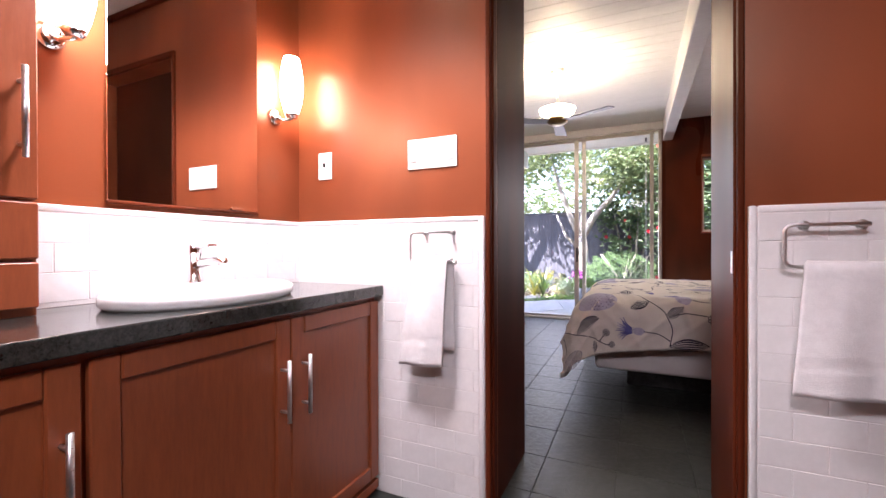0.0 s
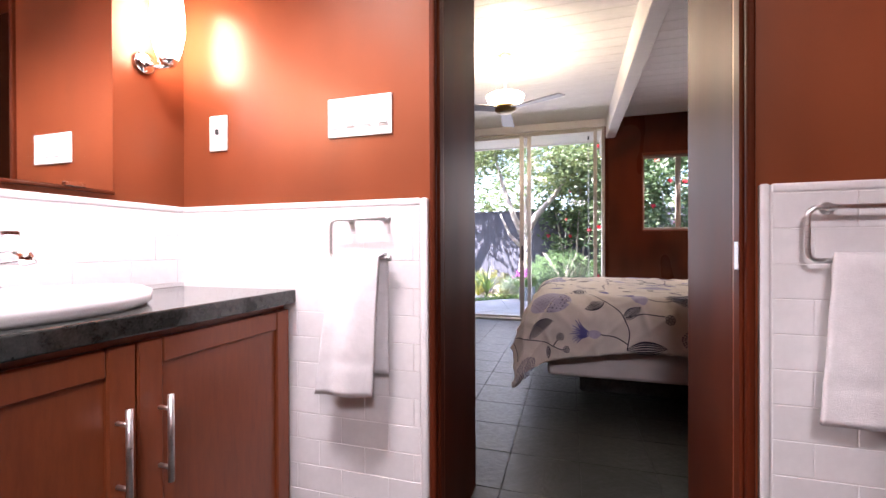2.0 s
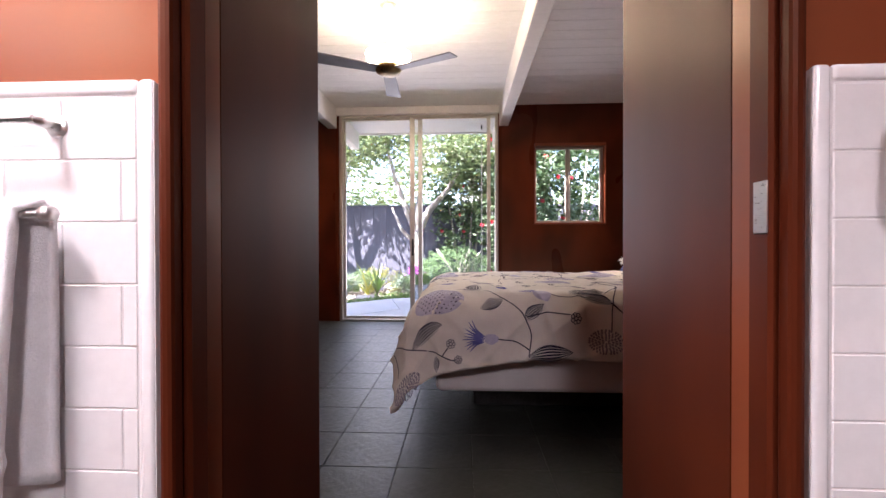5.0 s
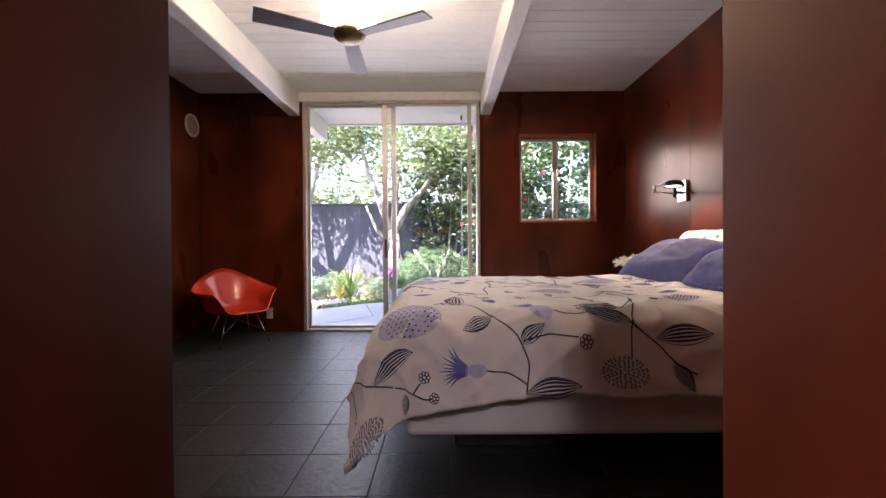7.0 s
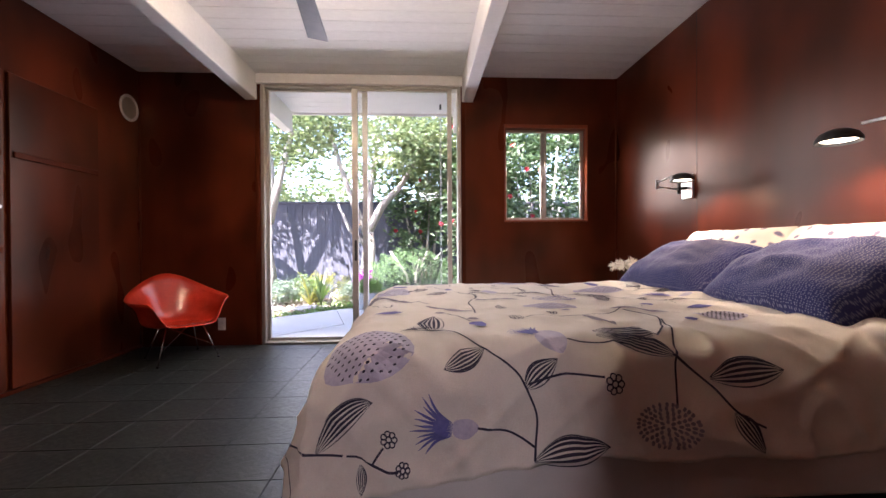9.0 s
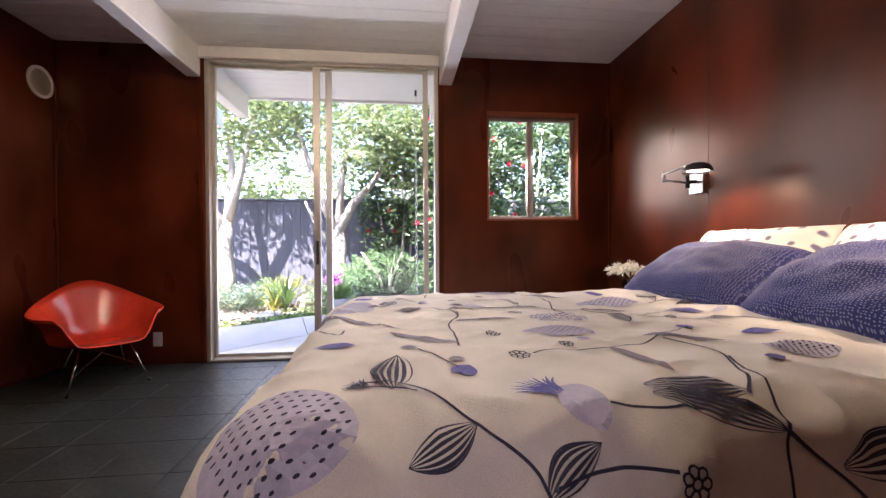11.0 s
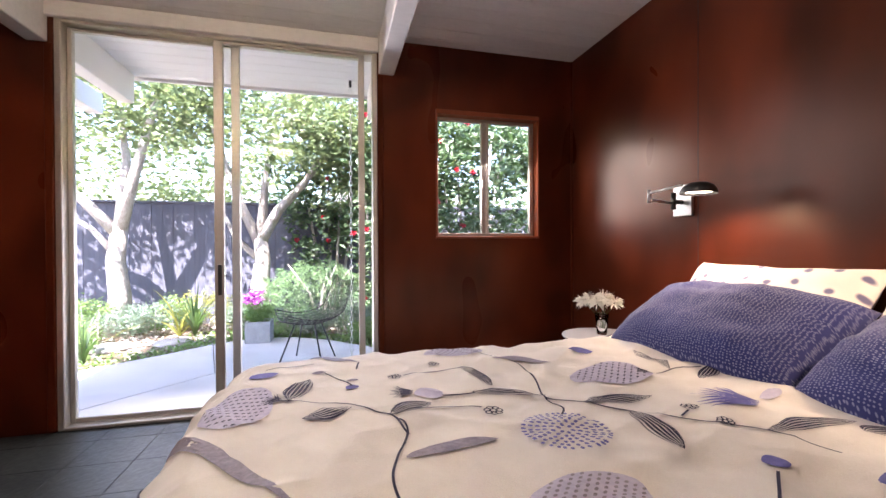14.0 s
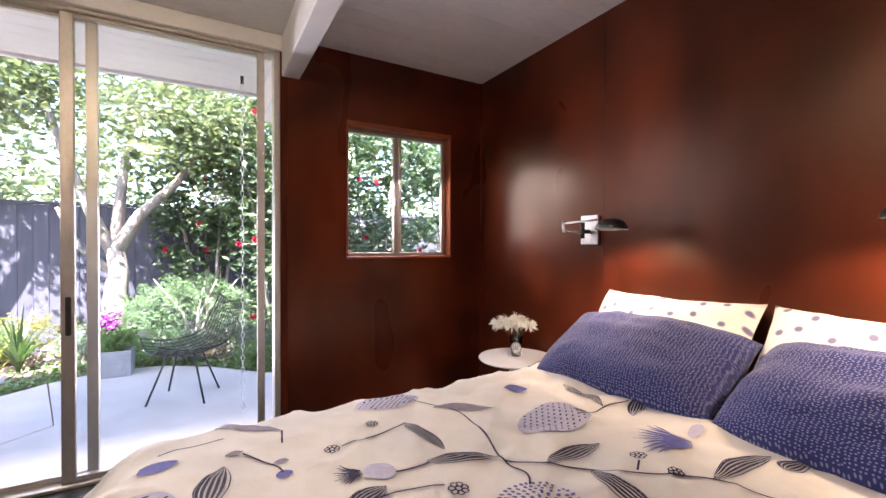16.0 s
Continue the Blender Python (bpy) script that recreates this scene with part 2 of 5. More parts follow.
M_GRASS = leafy("ground_cover_leaf", (0.08, 0.15, 0.05), (0.24, 0.34, 0.11), (0.2, 0.36, 0.08))
M_FLAX = leafy("flax_leaf", (0.03, 0.06, 0.025), (0.10, 0.15, 0.06), (0.1, 0.2, 0.05))
M_SILVER = leafy("silver_leaf", (0.12, 0.17, 0.14), (0.26, 0.32, 0.26), (0.15, 0.25, 0.12))
M_REDPETAL = surface("red_petal", (0.45, 0.01, 0.03), (0.65, 0.03, 0.06), 30, rough=0.6, bump=0.1)
M_PURPLE = surface("purple_petal", (0.28, 0.04, 0.30), (0.45, 0.10, 0.45), 30, rough=0.6, bump=0.1)
M_PETAL = surface("white_petal", (0.75, 0.74, 0.66), (0.88, 0.87, 0.80), 40, rough=0.7, bump=0.1, sheen=0.2)

# ---- building helpers ----
def part(name, bm, material, parent=None, label="", smooth=False):
    """One bmesh as one mesh object, under a thing, a part or alone; the geometry is given in the world."""
    me = bpy.data.meshes.new(name)
    bmesh.ops.recalc_face_normals(bm, faces=bm.faces)
    bm.to_mesh(me)
    bm.free()
    return mesh_part(name, me, material, parent, label, smooth)


def mesh_part(name, me, material, parent=None, label="", smooth=False):
    me.materials.append(material)
    if smooth:
        me.shade_smooth()
    ob = new(name, me)
    if parent:
        top = parent.parent or parent
        me.transform(Matrix.Translation(-top.location))
        ob.parent = parent
    if label:
        ob["label"] = label
    return ob


def thing(name, at, label, category, group="", kind=""):
    ob = new(name)
    ob.empty_display_size = 0.1
    ob.location = at
    return tagged(ob, label, category, group, kind)


def box(x0, x1, y0, y1, z0, z1, bevel=0.0, seg=1, bm=None):
    one = bmesh.new() if bm is None or bevel else bm
    r = bmesh.ops.create_cube(one, size=1, matrix=Matrix.Translation(((x0 + x1) / 2, (y0 + y1) / 2, (z0 + z1) / 2)) @ Matrix.Diagonal((x1 - x0, y1 - y0, z1 - z0, 1)))
    if bevel:
        bmesh.ops.bevel(one, geom=one.edges[:], offset=bevel, segments=seg, affect="EDGES", profile=0.5)
        if bm is not None:
            me = bpy.data.meshes.new("tmp")
            one.to_mesh(me)
            one.free()
            bm.from_mesh(me)
            bpy.data.meshes.remove(me)
            return bm
    return one


def tube(points, radius, seg=10, bm=None, end=None):
    """A round bar along points; end gives the radius at its last point."""
    bm = bm or bmesh.new()
    pts = [Vector(p) for p in points]
    end = radius if end is None else end
    rings = []
    side = None
    for i, p in enumerate(pts):
        way = (pts[min(i + 1, len(pts) - 1)] - pts[max(i - 1, 0)]).normalized()
        if side is None:
            side = way.orthogonal().normalized()
        side = (side - way * side.dot(way)).normalized()
        up = way.cross(side)
        r = radius + (end - radius) * i / max(1, len(pts) - 1)
        rings.append([bm.verts.new(p + r * (math.cos(a) * side + math.sin(a) * up)) for a in [2 * math.pi * k / seg for k in range(seg)]])
    for a, b in zip(rings, rings[1:]):
        for k in range(seg):
            bm.faces.new((a[k], a[(k + 1) % seg], b[(k + 1) % seg], b[k]))
    bm.faces.new(rings[0][::-1])
    bm.faces.new(rings[-1])
    return bm


def lathe(profile, at=(0, 0, 0), seg=28, sx=1.0, sy=1.0, bm=None, turn=None):
    """A profile of (radius, height) turned round the upright axis at a place."""
    bm = bm or bmesh.new()
    m = Matrix.Translation(at) @ (turn or Matrix.Identity(4))
    rings = []
    for r, z in profile:
        if r < 1e-6:
            rings.append([bm.verts.new(m @ Vector((0, 0, z)))])
        else:
            rings.append([bm.verts.new(m @ Vector((sx * r * math.cos(2 * math.pi * k / seg), sy * r * math.sin(2 * math.pi * k / seg), z))) for k in range(seg)])
    for a, b in zip(rings, rings[1:]):
        for k in range(seg):
            q = [a[k % len(a)], a[(k + 1) % len(a)], b[(k + 1) % len(b)], b[k % len(b)]]
            q = list(dict.fromkeys(q))
            if len(q) > 2:
                bm.faces.new(q)
    return bm


def setting(name, bm, material, label, category="wall"):
    return tagged(part(name, bm, material), label, category, kind="structure")


# ---- structure: rooms ----
BX, WY, FX0, FX1, FY = -1.39, 1.445, -2.71, 1.86, 5.88      # vanity wall, bath wall face, bedroom side walls, far wall
JL, JR, BY = -0.485, 0.28, 1.99                              # passage sides and bedroom's near wall
CZ, BCZ = 2.572, 2.40

setting("floor", box(-3.0, 2.1, -1.9, FY + 0.12, -0.055, -0.006), M_JOINT, "dark mortar bed under the slate floor", "floor")
# bathroom walls
setting("wall_vanity", box(BX - 0.12, BX, -1.75, WY, 0, CZ + 0.04), M_WOOD_LIT, "warm red-brown mahogany wall behind the vanity")
bm = box(BX - 0.12, JL, WY, WY + 0.11, 0, CZ + 0.04)
setting("wall_bath_switches", bm, M_WOOD_LIT, "warm mahogany bathroom wall with light switches")
setting("wall_bath_towel", box(JR, 1.62, WY, WY + 0.11, 0, CZ + 0.04), M_WOOD_LIT, "mahogany bathroom wall above white tile")
setting("wall_over_door", box(JL, JR, WY, WY + 0.11, 2.04, CZ + 0.04), M_WOOD_LIT, "mahogany panel over the bathroom doorway")
setting("wall_bath_side", box(1.5, 1.62, -1.75, WY, 0, CZ + 0.04), M_WOOD_LIT, "plain mahogany bathroom side wall")
setting("wall_bath_back", box(BX, 1.5, -1.75, -1.6, 0, CZ), M_WOOD_LIT, "plain mahogany bathroom wall")
setting("ceiling_bath", box(BX, 1.5, -1.6, WY, BCZ, BCZ + 0.08), M_WHITE, "white painted bathroom ceiling", "ceiling")
# passage sides between bathroom and bedroom
setting("wall_passage_west", box(-0.62, JL, WY + 0.113, BY, 0, CZ), M_TRIM, "dark glossy mahogany side of the doorway")
setting("wall_passage_east", box(JR, 0.42, WY + 0.113, BY - 0.024, 0, CZ), M_TRIM, "dark glossy mahogany side of the doorway")
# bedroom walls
setting("wall_bed_near_west", box(FX0 - 0.12, -0.624, BY - 0.12, BY, 0, CZ), M_WOOD_DIM, "mahogany bedroom wall in a dimmed colour beside the doorway")
setting("wall_bed_near_east", box(0.424, FX1 + 0.12, BY - 0.12, BY - 0.024, 0, CZ), M_WOOD_DIM, "mahogany bedroom wall in a dimmed colour beside the doorway")
setting("wall_west", box(FX0 - 0.12, FX0, BY, FY + 0.12, 0, CZ), M_WOOD_DIM, "mahogany closet wall of the bedroom in a dimmed colour")
setting("wall_east", box(FX1, FX1 + 0.12, BY - 0.02, FY + 0.12, 0, CZ), M_WOOD_DIM, "mahogany plywood wall behind the bed head")
DX0, DX1, DZ = -1.60, 0.31, 2.475
WX0, WX1, WZ0, WZ1 = 0.735, 1.568, 1.160, 2.115
setting("wall_north_west", box(FX0, DX0, FY, FY + 0.12, 0, CZ), M_WOOD_DIM, "mahogany wall in a dimmed colour beside the glass slider")
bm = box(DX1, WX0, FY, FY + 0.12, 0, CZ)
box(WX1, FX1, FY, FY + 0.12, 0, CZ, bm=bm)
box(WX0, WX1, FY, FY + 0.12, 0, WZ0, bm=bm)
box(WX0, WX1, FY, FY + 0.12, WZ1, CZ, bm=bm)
setting("wall_north_east", bm, M_WOOD_DIM, "mahogany wall in a dimmed colour with a small slider window")
# ceiling of tongue-and-groove boards, running on outside as a soffit
bm = bmesh.new()
y = 1.45
while y < 7.0:
    box(FX0 - 0.3, FX1 + 0.3, max(y + 0.0012, WY + 0.12), min(y + 0.1433, 7.02), CZ, CZ + 0.035, bevel=0.0016, bm=bm)
    y += 0.1445
setting("ceiling", bm, M_WHITE, "white painted tongue-and-groove board ceiling", "ceiling")
setting("roof_deck", box(FX0 - 0.4, FX1 + 0.4, -1.8, 7.06, CZ + 0.04, CZ + 0.2), M_WHITE, "flat roof deck over the rooms", "roof")
setting("trim_fascia", box(FX0 - 0.4, FX1 + 0.4, 7.064, 7.10, CZ - 0.01, CZ + 0.2), M_WHITE, "white roof fascia", "trim")
for k, x in enumerate((-1.685, 0.375)):
    setting("trim_beam_%d" % (k + 1), box(x - 0.055, x + 0.055, BY + 0.001, 6.98, 2.325, CZ - 0.002, bevel=0.006), M_WHITE, "white painted ceiling beam running outdoors", "beam")
setting("trim_slider_head", box(-1.644, 0.319, FY - 0.03, FY + 0.10, DZ, CZ - 0.003, bevel=0.004), M_WHITE, "cream painted head over the glass slider", "trim")
setting("trim_slider_post_west", box(-1.645, -1.602, FY - 0.012, FY + 0.13, 0, 2.322, bevel=0.004), M_TRIM, "mahogany jamb of the slider", "trim")
setting("trim_slider_post_east", box(0.312, 0.352, FY - 0.012, FY + 0.13, 0, 2.322, bevel=0.004), M_TRIM, "mahogany jamb of the slider", "trim")
# plywood seams: slim battens and shadow gaps
for k, yy in enumerate((2.24, 3.46, 4.68)):
    setting("trim_seam_%d" % (k + 1), box(FX1 - 0.0015, FX1 - 0.0003, yy - 0.0015, yy + 0.0015, 0.0, CZ - 0.002), M_DARKMETAL, "dark plywood panel seam", "trim")
setting("trim_corner_east", box(FX1 - 0.018, FX1 - 0.001, FY - 0.018, FY - 0.001, 0, CZ - 0.002, bevel=0.004), M_TRIM, "mahogany corner bead", "trim")
setting("trim_corner_west", box(FX0 + 0.001, FX0 + 0.018, FY - 0.018, FY - 0.001, 0, CZ - 0.002, bevel=0.004), M_TRIM, "mahogany corner bead", "trim")

# casing of the bathroom doorway, with a strike plate
for nm, a, b in (("west", JL - 0.002, JL + 0.018), ("east", JR - 0.018, JR + 0.002)):
    setting("trim_stop_" + nm, box(a, b, WY + 0.01, WY + 0.05, 0, 2.04, bevel=0.004), M_TRIM, "mahogany door stop", "trim")
setting("trim_casing_west", box(JL - 0.006, JL + 0.012, WY - 0.016, WY + 0.008, 0, 2.075, bevel=0.006, seg=2), M_TRIM, "slim mahogany door casing", "trim")
setting("trim_casing_east", box(JR - 0.012, JR + 0.006, WY - 0.016, WY + 0.008, 0, 2.075, bevel=0.006, seg=2), M_TRIM, "slim mahogany door casing", "trim")
setting("trim_casing_head", box(JL + 0.013, JR - 0.013, WY - 0.016, WY + 0.008, 2.043, 2.075, bevel=0.006, seg=2), M_TRIM, "slim mahogany head casing", "trim")
setting("trim_bath_crown", box(BX + 0.001, 1.499, WY - 0.02, WY - 0.001, BCZ - 0.04, BCZ - 0.002, bevel=0.004), M_TRIM, "mahogany trim under the ceiling", "trim")

# ---- glazing ----
def pane(name, x0, x1, z0, z1, y, parent):
    ob = part(name, box(x0, x1, y - 0.002, y + 0.002, z0, z1), M_GLASS, parent)
    ob.visible_shadow = False
    return ob


slider = thing("window_1", (-0.63, FY + 0.06, 0), "tall aluminium-framed glass slider to the patio, slightly open", "sliding door", kind="structure")
part("window_frame", box(-1.600, -1.566, FY + 0.0, FY + 0.115, 0.0, DZ - 0.002, 0.004), M_ALU, slider)
part("window_frame", box(0.276, 0.310, FY + 0.0, FY + 0.115, 0.0, DZ - 0.002, 0.004), M_ALU, slider)
part("window_frame", box(-1.565, 0.275, FY + 0.0, FY + 0.115, DZ - 0.022, DZ - 0.002, 0.004), M_ALU, slider)
part("window_sill", box(-1.565, 0.275, FY - 0.01, FY + 0.13, 0.001, 0.022, 0.004), M_ALU, slider, "worn aluminium threshold track")


def sash(x0, x1, y, stile, parent, wide=0.0):
    edge = wide or stile
    s = part("sash", box(x0, x0 + edge, y - 0.018, y + 0.018, 0.026, DZ - 0.026, 0.003), M_ALU, parent)
    part("stile", box(x1 - stile, x1, y - 0.018, y + 0.018, 0.026, DZ - 0.026, 0.003), M_ALU, s)
    part("rail", box(x0 + edge, x1 - stile, y - 0.016, y + 0.016, 0.026, 0.052, 0.003), M_ALU, s)
    part("rail", box(x0 + edge, x1 - stile, y - 0.016, y + 0.016, DZ - 0.044, DZ - 0.026, 0.003), M_ALU, s)
    pane("pane", x0 + edge, x1 - stile, 0.052, DZ - 0.044, y, s)
    return s


west = sash(-1.564, -0.600, FY + 0.075, 0.050, slider, 0.026)
east = sash(-0.745, 0.220, FY + 0.030, 0.042, slider, 0.056)
part("handle", box(-0.722, -0.700, FY - 0.012, FY + 0.011, 0.79, 0.99, 0.005), M_DARKMETAL, east, "dark pull handle")

win = thing("window_2", (1.14, FY + 0.06, WZ0), "small aluminium slider window in a mahogany casing", "window", kind="structure")
for a in ((WX0, WX1, WZ0, WZ0 + 0.018), (WX0, WX1, WZ1 - 0.035, WZ1), (WX0, WX0 + 0.014, WZ0 + 0.018, WZ1 - 0.035), (WX1 - 0.016, WX1, WZ0 + 0.018, WZ1 - 0.035)):
    part("window_casing", box(a[0] + 0.001, a[1] - 0.001, FY - 0.008, FY + 0.119, a[2] + 0.001, a[3] - 0.001, 0.003), M_CAB, win, "mahogany window lining")
wx0, wx1, wz0, wz1 = WX0 + 0.014, WX1 - 0.016, WZ0 + 0.019, WZ1 - 0.036
for a in ((wx0, wx0 + 0.022, wz0, wz1), (wx1 - 0.022, wx1, wz0, wz1), (wx0 + 0.022, wx1 - 0.022, wz0, wz0 + 0.025), (wx0 + 0.022, wx1 - 0.022, wz1 - 0.025, wz1), (1.115, 1.150, wz0 + 0.025, wz1 - 0.025)):
    part("window_frame", box(a[0] + 0.0005, a[1] - 0.0005, FY + 0.065, FY + 0.105, a[2] + 0.0005, a[3] - 0.0005, 0.003), M_ALU, win)
for a in ((1.150, 1.165), (wx1 - 0.045, wx1 - 0.023)):
    part("sash_stile", box(a[0], a[1], FY + 0.045, FY + 0.07, wz0 + 0.026, wz1 - 0.026, 0.002), M_ALU, win)
part("latch", box(1.118, 1.134, FY + 0.05, FY + 0.066, 1.55, 1.61, 0.003), M_ALU, win)
pane("pane", wx0 + 0.022, 1.115, wz0 + 0.025, wz1 - 0.025, FY + 0.09, win)
pane("pane", 1.150, wx1 - 0.022, wz0 + 0.025, wz1 - 0.025, FY + 0.08, win)

# ---- bathroom ----
CF, CT = -0.93, 0.845                                        # counter's front and top
vanity = thing("vanity_cabinet", (-1.16, 0.6, 0), "cherry-stained shaker vanity cabinet with bar pulls", "vanity")
VX = CF - 0.022                                              # cabinet front
part("body", box(BX + 0.002, VX - 0.02, -1.2, WY - 0.016, 0.0, CT - 0.045), M_CAB, vanity)
part("face_frame", box(VX - 0.019, VX, -1.2, WY - 0.018, 0.02, 0.055, 0.002), M_CAB, vanity)


def shaker(y0, y1, z0, z1, handle_y, parent):
    x = VX
    d = part("door", box(x - 0.018, x - 0.008, y0 + 0.05, y1 - 0.05, z0 + 0.05, z1 - 0.05), M_CAB, parent)
    for a in ((y0, y0 + 0.055, z0, z1), (y1 - 0.055, y1, z0, z1), (y0 + 0.056, y1 - 0.056, z0, z0 + 0.055), (y0 + 0.056, y1 - 0.056, z1 - 0.055, z1)):
        part("door_rail", box(x - 0.018, x + 0.002, a[0], a[1], a[2], a[3], 0.0035), M_CAB, d)
    if handle_y:
        part("handle", bar_pull((x + 0.002, handle_y), 0.485, 0.668), M_NICKEL, d, "brushed nickel bar pull", True)
    return d


def bar_pull(at, z0, z1, out=0.032):
    bm = tube([(at[0] + out, at[1], z0), (at[0] + out, at[1], z1)], 0.0062, 12)
    for z in (z0 + 0.03, z1 - 0.03):
        tube([(at[0] - 0.001, at[1], z), (at[0] + out, at[1], z)], 0.0045, 10, bm)
    return bm


shaker(0.95 + 0.003, 1.425, 0.07, 0.785, 0.998, vanity)
shaker(0.437, 0.95, 0.07, 0.785, 0.912, vanity)
shaker(-0.08, 0.425, 0.07, 0.785, 0.392, vanity)
shaker(-0.60, -0.09, 0.07, 0.785, 0, vanity)

bm = box(BX + 0.002, CF, -1.2, WY - 0.012, CT - 0.042, CT, 0.004, 2)
tagged(part("vanity_worktop", bm, M_STONE), "polished black granite vanity worktop", "worktop")

sink = thing("washbasin", (-1.15, 0.83, CT), "white oval ceramic drop-in basin on the worktop", "sink")
part("bowl", lathe([(0.0, 0.008), (0.6, 0.010), (0.80, 0.018), (0.86, 0.034), (0.93, 0.042), (1.0, 0.034), (1.0, 0.012), (0.96, 0.0005), (0.0, 0.0005)], (-1.15, 0.83, CT), 48, 0.185, 0.275), M_CERAMIC, sink, smooth=True)
part("drain", lathe([(0.0, 0.014), (0.020, 0.014), (0.024, 0.010), (0.024, 0.009)], (-1.15, 0.83, CT), 20), M_CHROME, sink, "chrome drain", True)

fau = thing("basin_faucet", (-1.315, 0.895, CT), "chrome single-lever basin faucet", "faucet")
part("body", lathe([(0.0, 0.001), (0.027, 0.001), (0.027, 0.012), (0.021, 0.018), (0.020, 0.095), (0.023, 0.10), (0.023, 0.125), (0.018, 0.132), (0.0, 0.133)], (-1.315, 0.895, CT + 0.034), 24), M_CHROME, fau, smooth=True)
bm = tube([(-1.305, 0.895, CT + 0.095), (-1.25, 0.88, CT + 0.108), (-1.19, 0.886, CT + 0.115), (-1.165, 0.888, CT + 0.112), (-1.16, 0.889, CT + 0.10)], 0.0135, 14)
part("spout", bm, M_CHROME, fau, smooth=True)
bm = box(-1.335, -1.225, 0.880, 0.912, CT + 0.155, CT + 0.167, 0.004, 2)
part("lever", bm, M_CHROME, fau)

# storage tower on the worktop
tower = thing("counter_cabinet", (-1.30, 0.1, CT), "cherry-stained storage tower standing on the worktop", "cabinet")
TX, TY = -1.235, 0.475
part("body", box(BX + 0.002, TX - 0.02, -0.5, TY, CT + 0.001, 2.25), M_CAB, tower)
for z0, z1 in ((0.865, 0.968), (0.976, 1.104)):
    part("drawer", box(TX - 0.019, TX, -0.1, TY - 0.002, z0, z1, 0.003), M_CAB, tower)
d = part("door", box(TX - 0.019, TX, -0.1, TY - 0.002, 1.112, 2.2, 0.003), M_CAB, tower)
part("handle", bar_pull((TX, TY - 0.034), 1.20, 1.40, 0.028), M_NICKEL, d, "brushed nickel bar pull", True)

# recessed downlights
def downlight(x, y):
    cl = thing("ceiling_downlight", (x, y, BCZ), "recessed downlight with a white rim in the ceiling", "downlight", "downlights in the bathroom ceiling")
    part("rim", lathe([(0.062, 0.0), (0.085, 0.0), (0.085, -0.006), (0.075, -0.010), (0.062, -0.006), (0.062, 0.0)], (x, y, BCZ - 0.001), 32), M_PLASTIC, cl, smooth=True)
    part("lens", lathe([(0.0, -0.002), (0.061, -0.002), (0.061, -0.0005), (0.0, -0.0005)], (x, y, BCZ - 0.001), 32), M_BULB, cl, "glowing lens")


downlight(-0.90, 0.85)
downlight(0.12, -0.55)

# mirror
mir = thing("wall_mirror", (BX, 0.94, 1.136), "frameless wall mirror above the white tile backsplash", "mirror")
part("mirror_glass", box(BX + 0.003, BX + 0.010, 0.68, 1.206, 1.140, 2.12, 0.0015), M_MIRROR, mir)
part("bottom_channel", box(BX + 0.001, BX + 0.014, 0.678, 1.208, 1.130, 1.139, 0.002), M_TRIM, mir, "dark wooden bottom channel")
part("clip", box(BX + 0.010, BX + 0.016, 1.08, 1.13, 1.140, 1.152, 0.002), M_CHROME, mir)


def sconce(y):
    s = thing("wall_sconce", (BX, y, 1.55), "lit opal glass barrel sconce on a chrome bracket", "sconce", "sconces beside the mirror")
    x = BX + 0.075
    part("shade", lathe([(0.0, 0.0), (0.026, 0.0), (0.036, 0.03), (0.046, 0.08), (0.0475, 0.12), (0.044, 0.17), (0.036, 0.22), (0.032, 0.235), (0.029, 0.235), (0.0, 0.19)], (x, y, 1.563), 28), M_BULB, s, "glowing opal glass", True)
    bm = lathe([(0.0, 0.0), (0.034, 0.0), (0.034, 0.008), (0.02, 0.014), (0.0, 0.014)], (BX + 0.001, y - 0.02, 1.555), 24, turn=Matrix.Rotation(radians(90), 4, "Y"))
    part("backplate", bm, M_CHROME, s, smooth=True)
    bm = tube([(BX + 0.012, y - 0.02, 1.555), (BX + 0.045, y - 0.015, 1.538), (x, y, 1.545), (x, y, 1.562)], 0.008, 12)
    lathe([(0.0, -0.012), (0.018, -0.012), (0.026, -0.002), (0.028, 0.008), (0.0, 0.008)], (x, y, 1.556), 20, bm=bm)
    part("bracket", bm, M_CHROME, s, smooth=True)
    return s


sconce(1.325)
sconce(0.575)


def switch_plate(x0, x1, z0, z1, gangs, name, label, toggle=False):
    s = thing(name, ((x0 + x1) / 2, WY, (z0 + z1) / 2), label, "switch")
    part("plate", box(x0, x1, WY - 0.007, WY - 0.0005, z0, z1, 0.0025, 2), M_PLASTIC, s)
    w = (x1 - x0) / gangs
    for k in range(gangs):
        c = x0 + w * (k + 0.5)
        if toggle:
            part("toggle", box(c - 0.005, c + 0.005, WY - 0.016, WY - 0.007, (z0 + z1) / 2 - 0.006, (z0 + z1) / 2 + 0.012, 0.002), M_DARKMETAL, s)
            for z in (z0 + 0.02, z1 - 0.02):
                part("screw", box(c - 0.002, c + 0.002, WY - 0.0085, WY - 0.007, z - 0.002, z + 0.002, 0.0006), M_NICKEL, s)
        else:
            part("rocker", box(c - 0.0165, c + 0.0165, WY - 0.0095, WY - 0.006, z0 + 0.025, z1 - 0.025, 0.0015), M_PLASTIC, s)
            part("paddle", box(c - 0.012, c + 0.012, WY - 0.0125, WY - 0.0095, z0 + 0.031, (z0 + z1) / 2 + 0.002, 0.001), M_PLASTIC, s)


switch_plate(-0.818, -0.607, 1.306, 1.424, 4, "light_switch", "white four-gang rocker switch plate on mahogany")
switch_plate(-1.272, -1.200, 1.298, 1.416, 1, "light_switch", "white single toggle switch plate on mahogany", True)


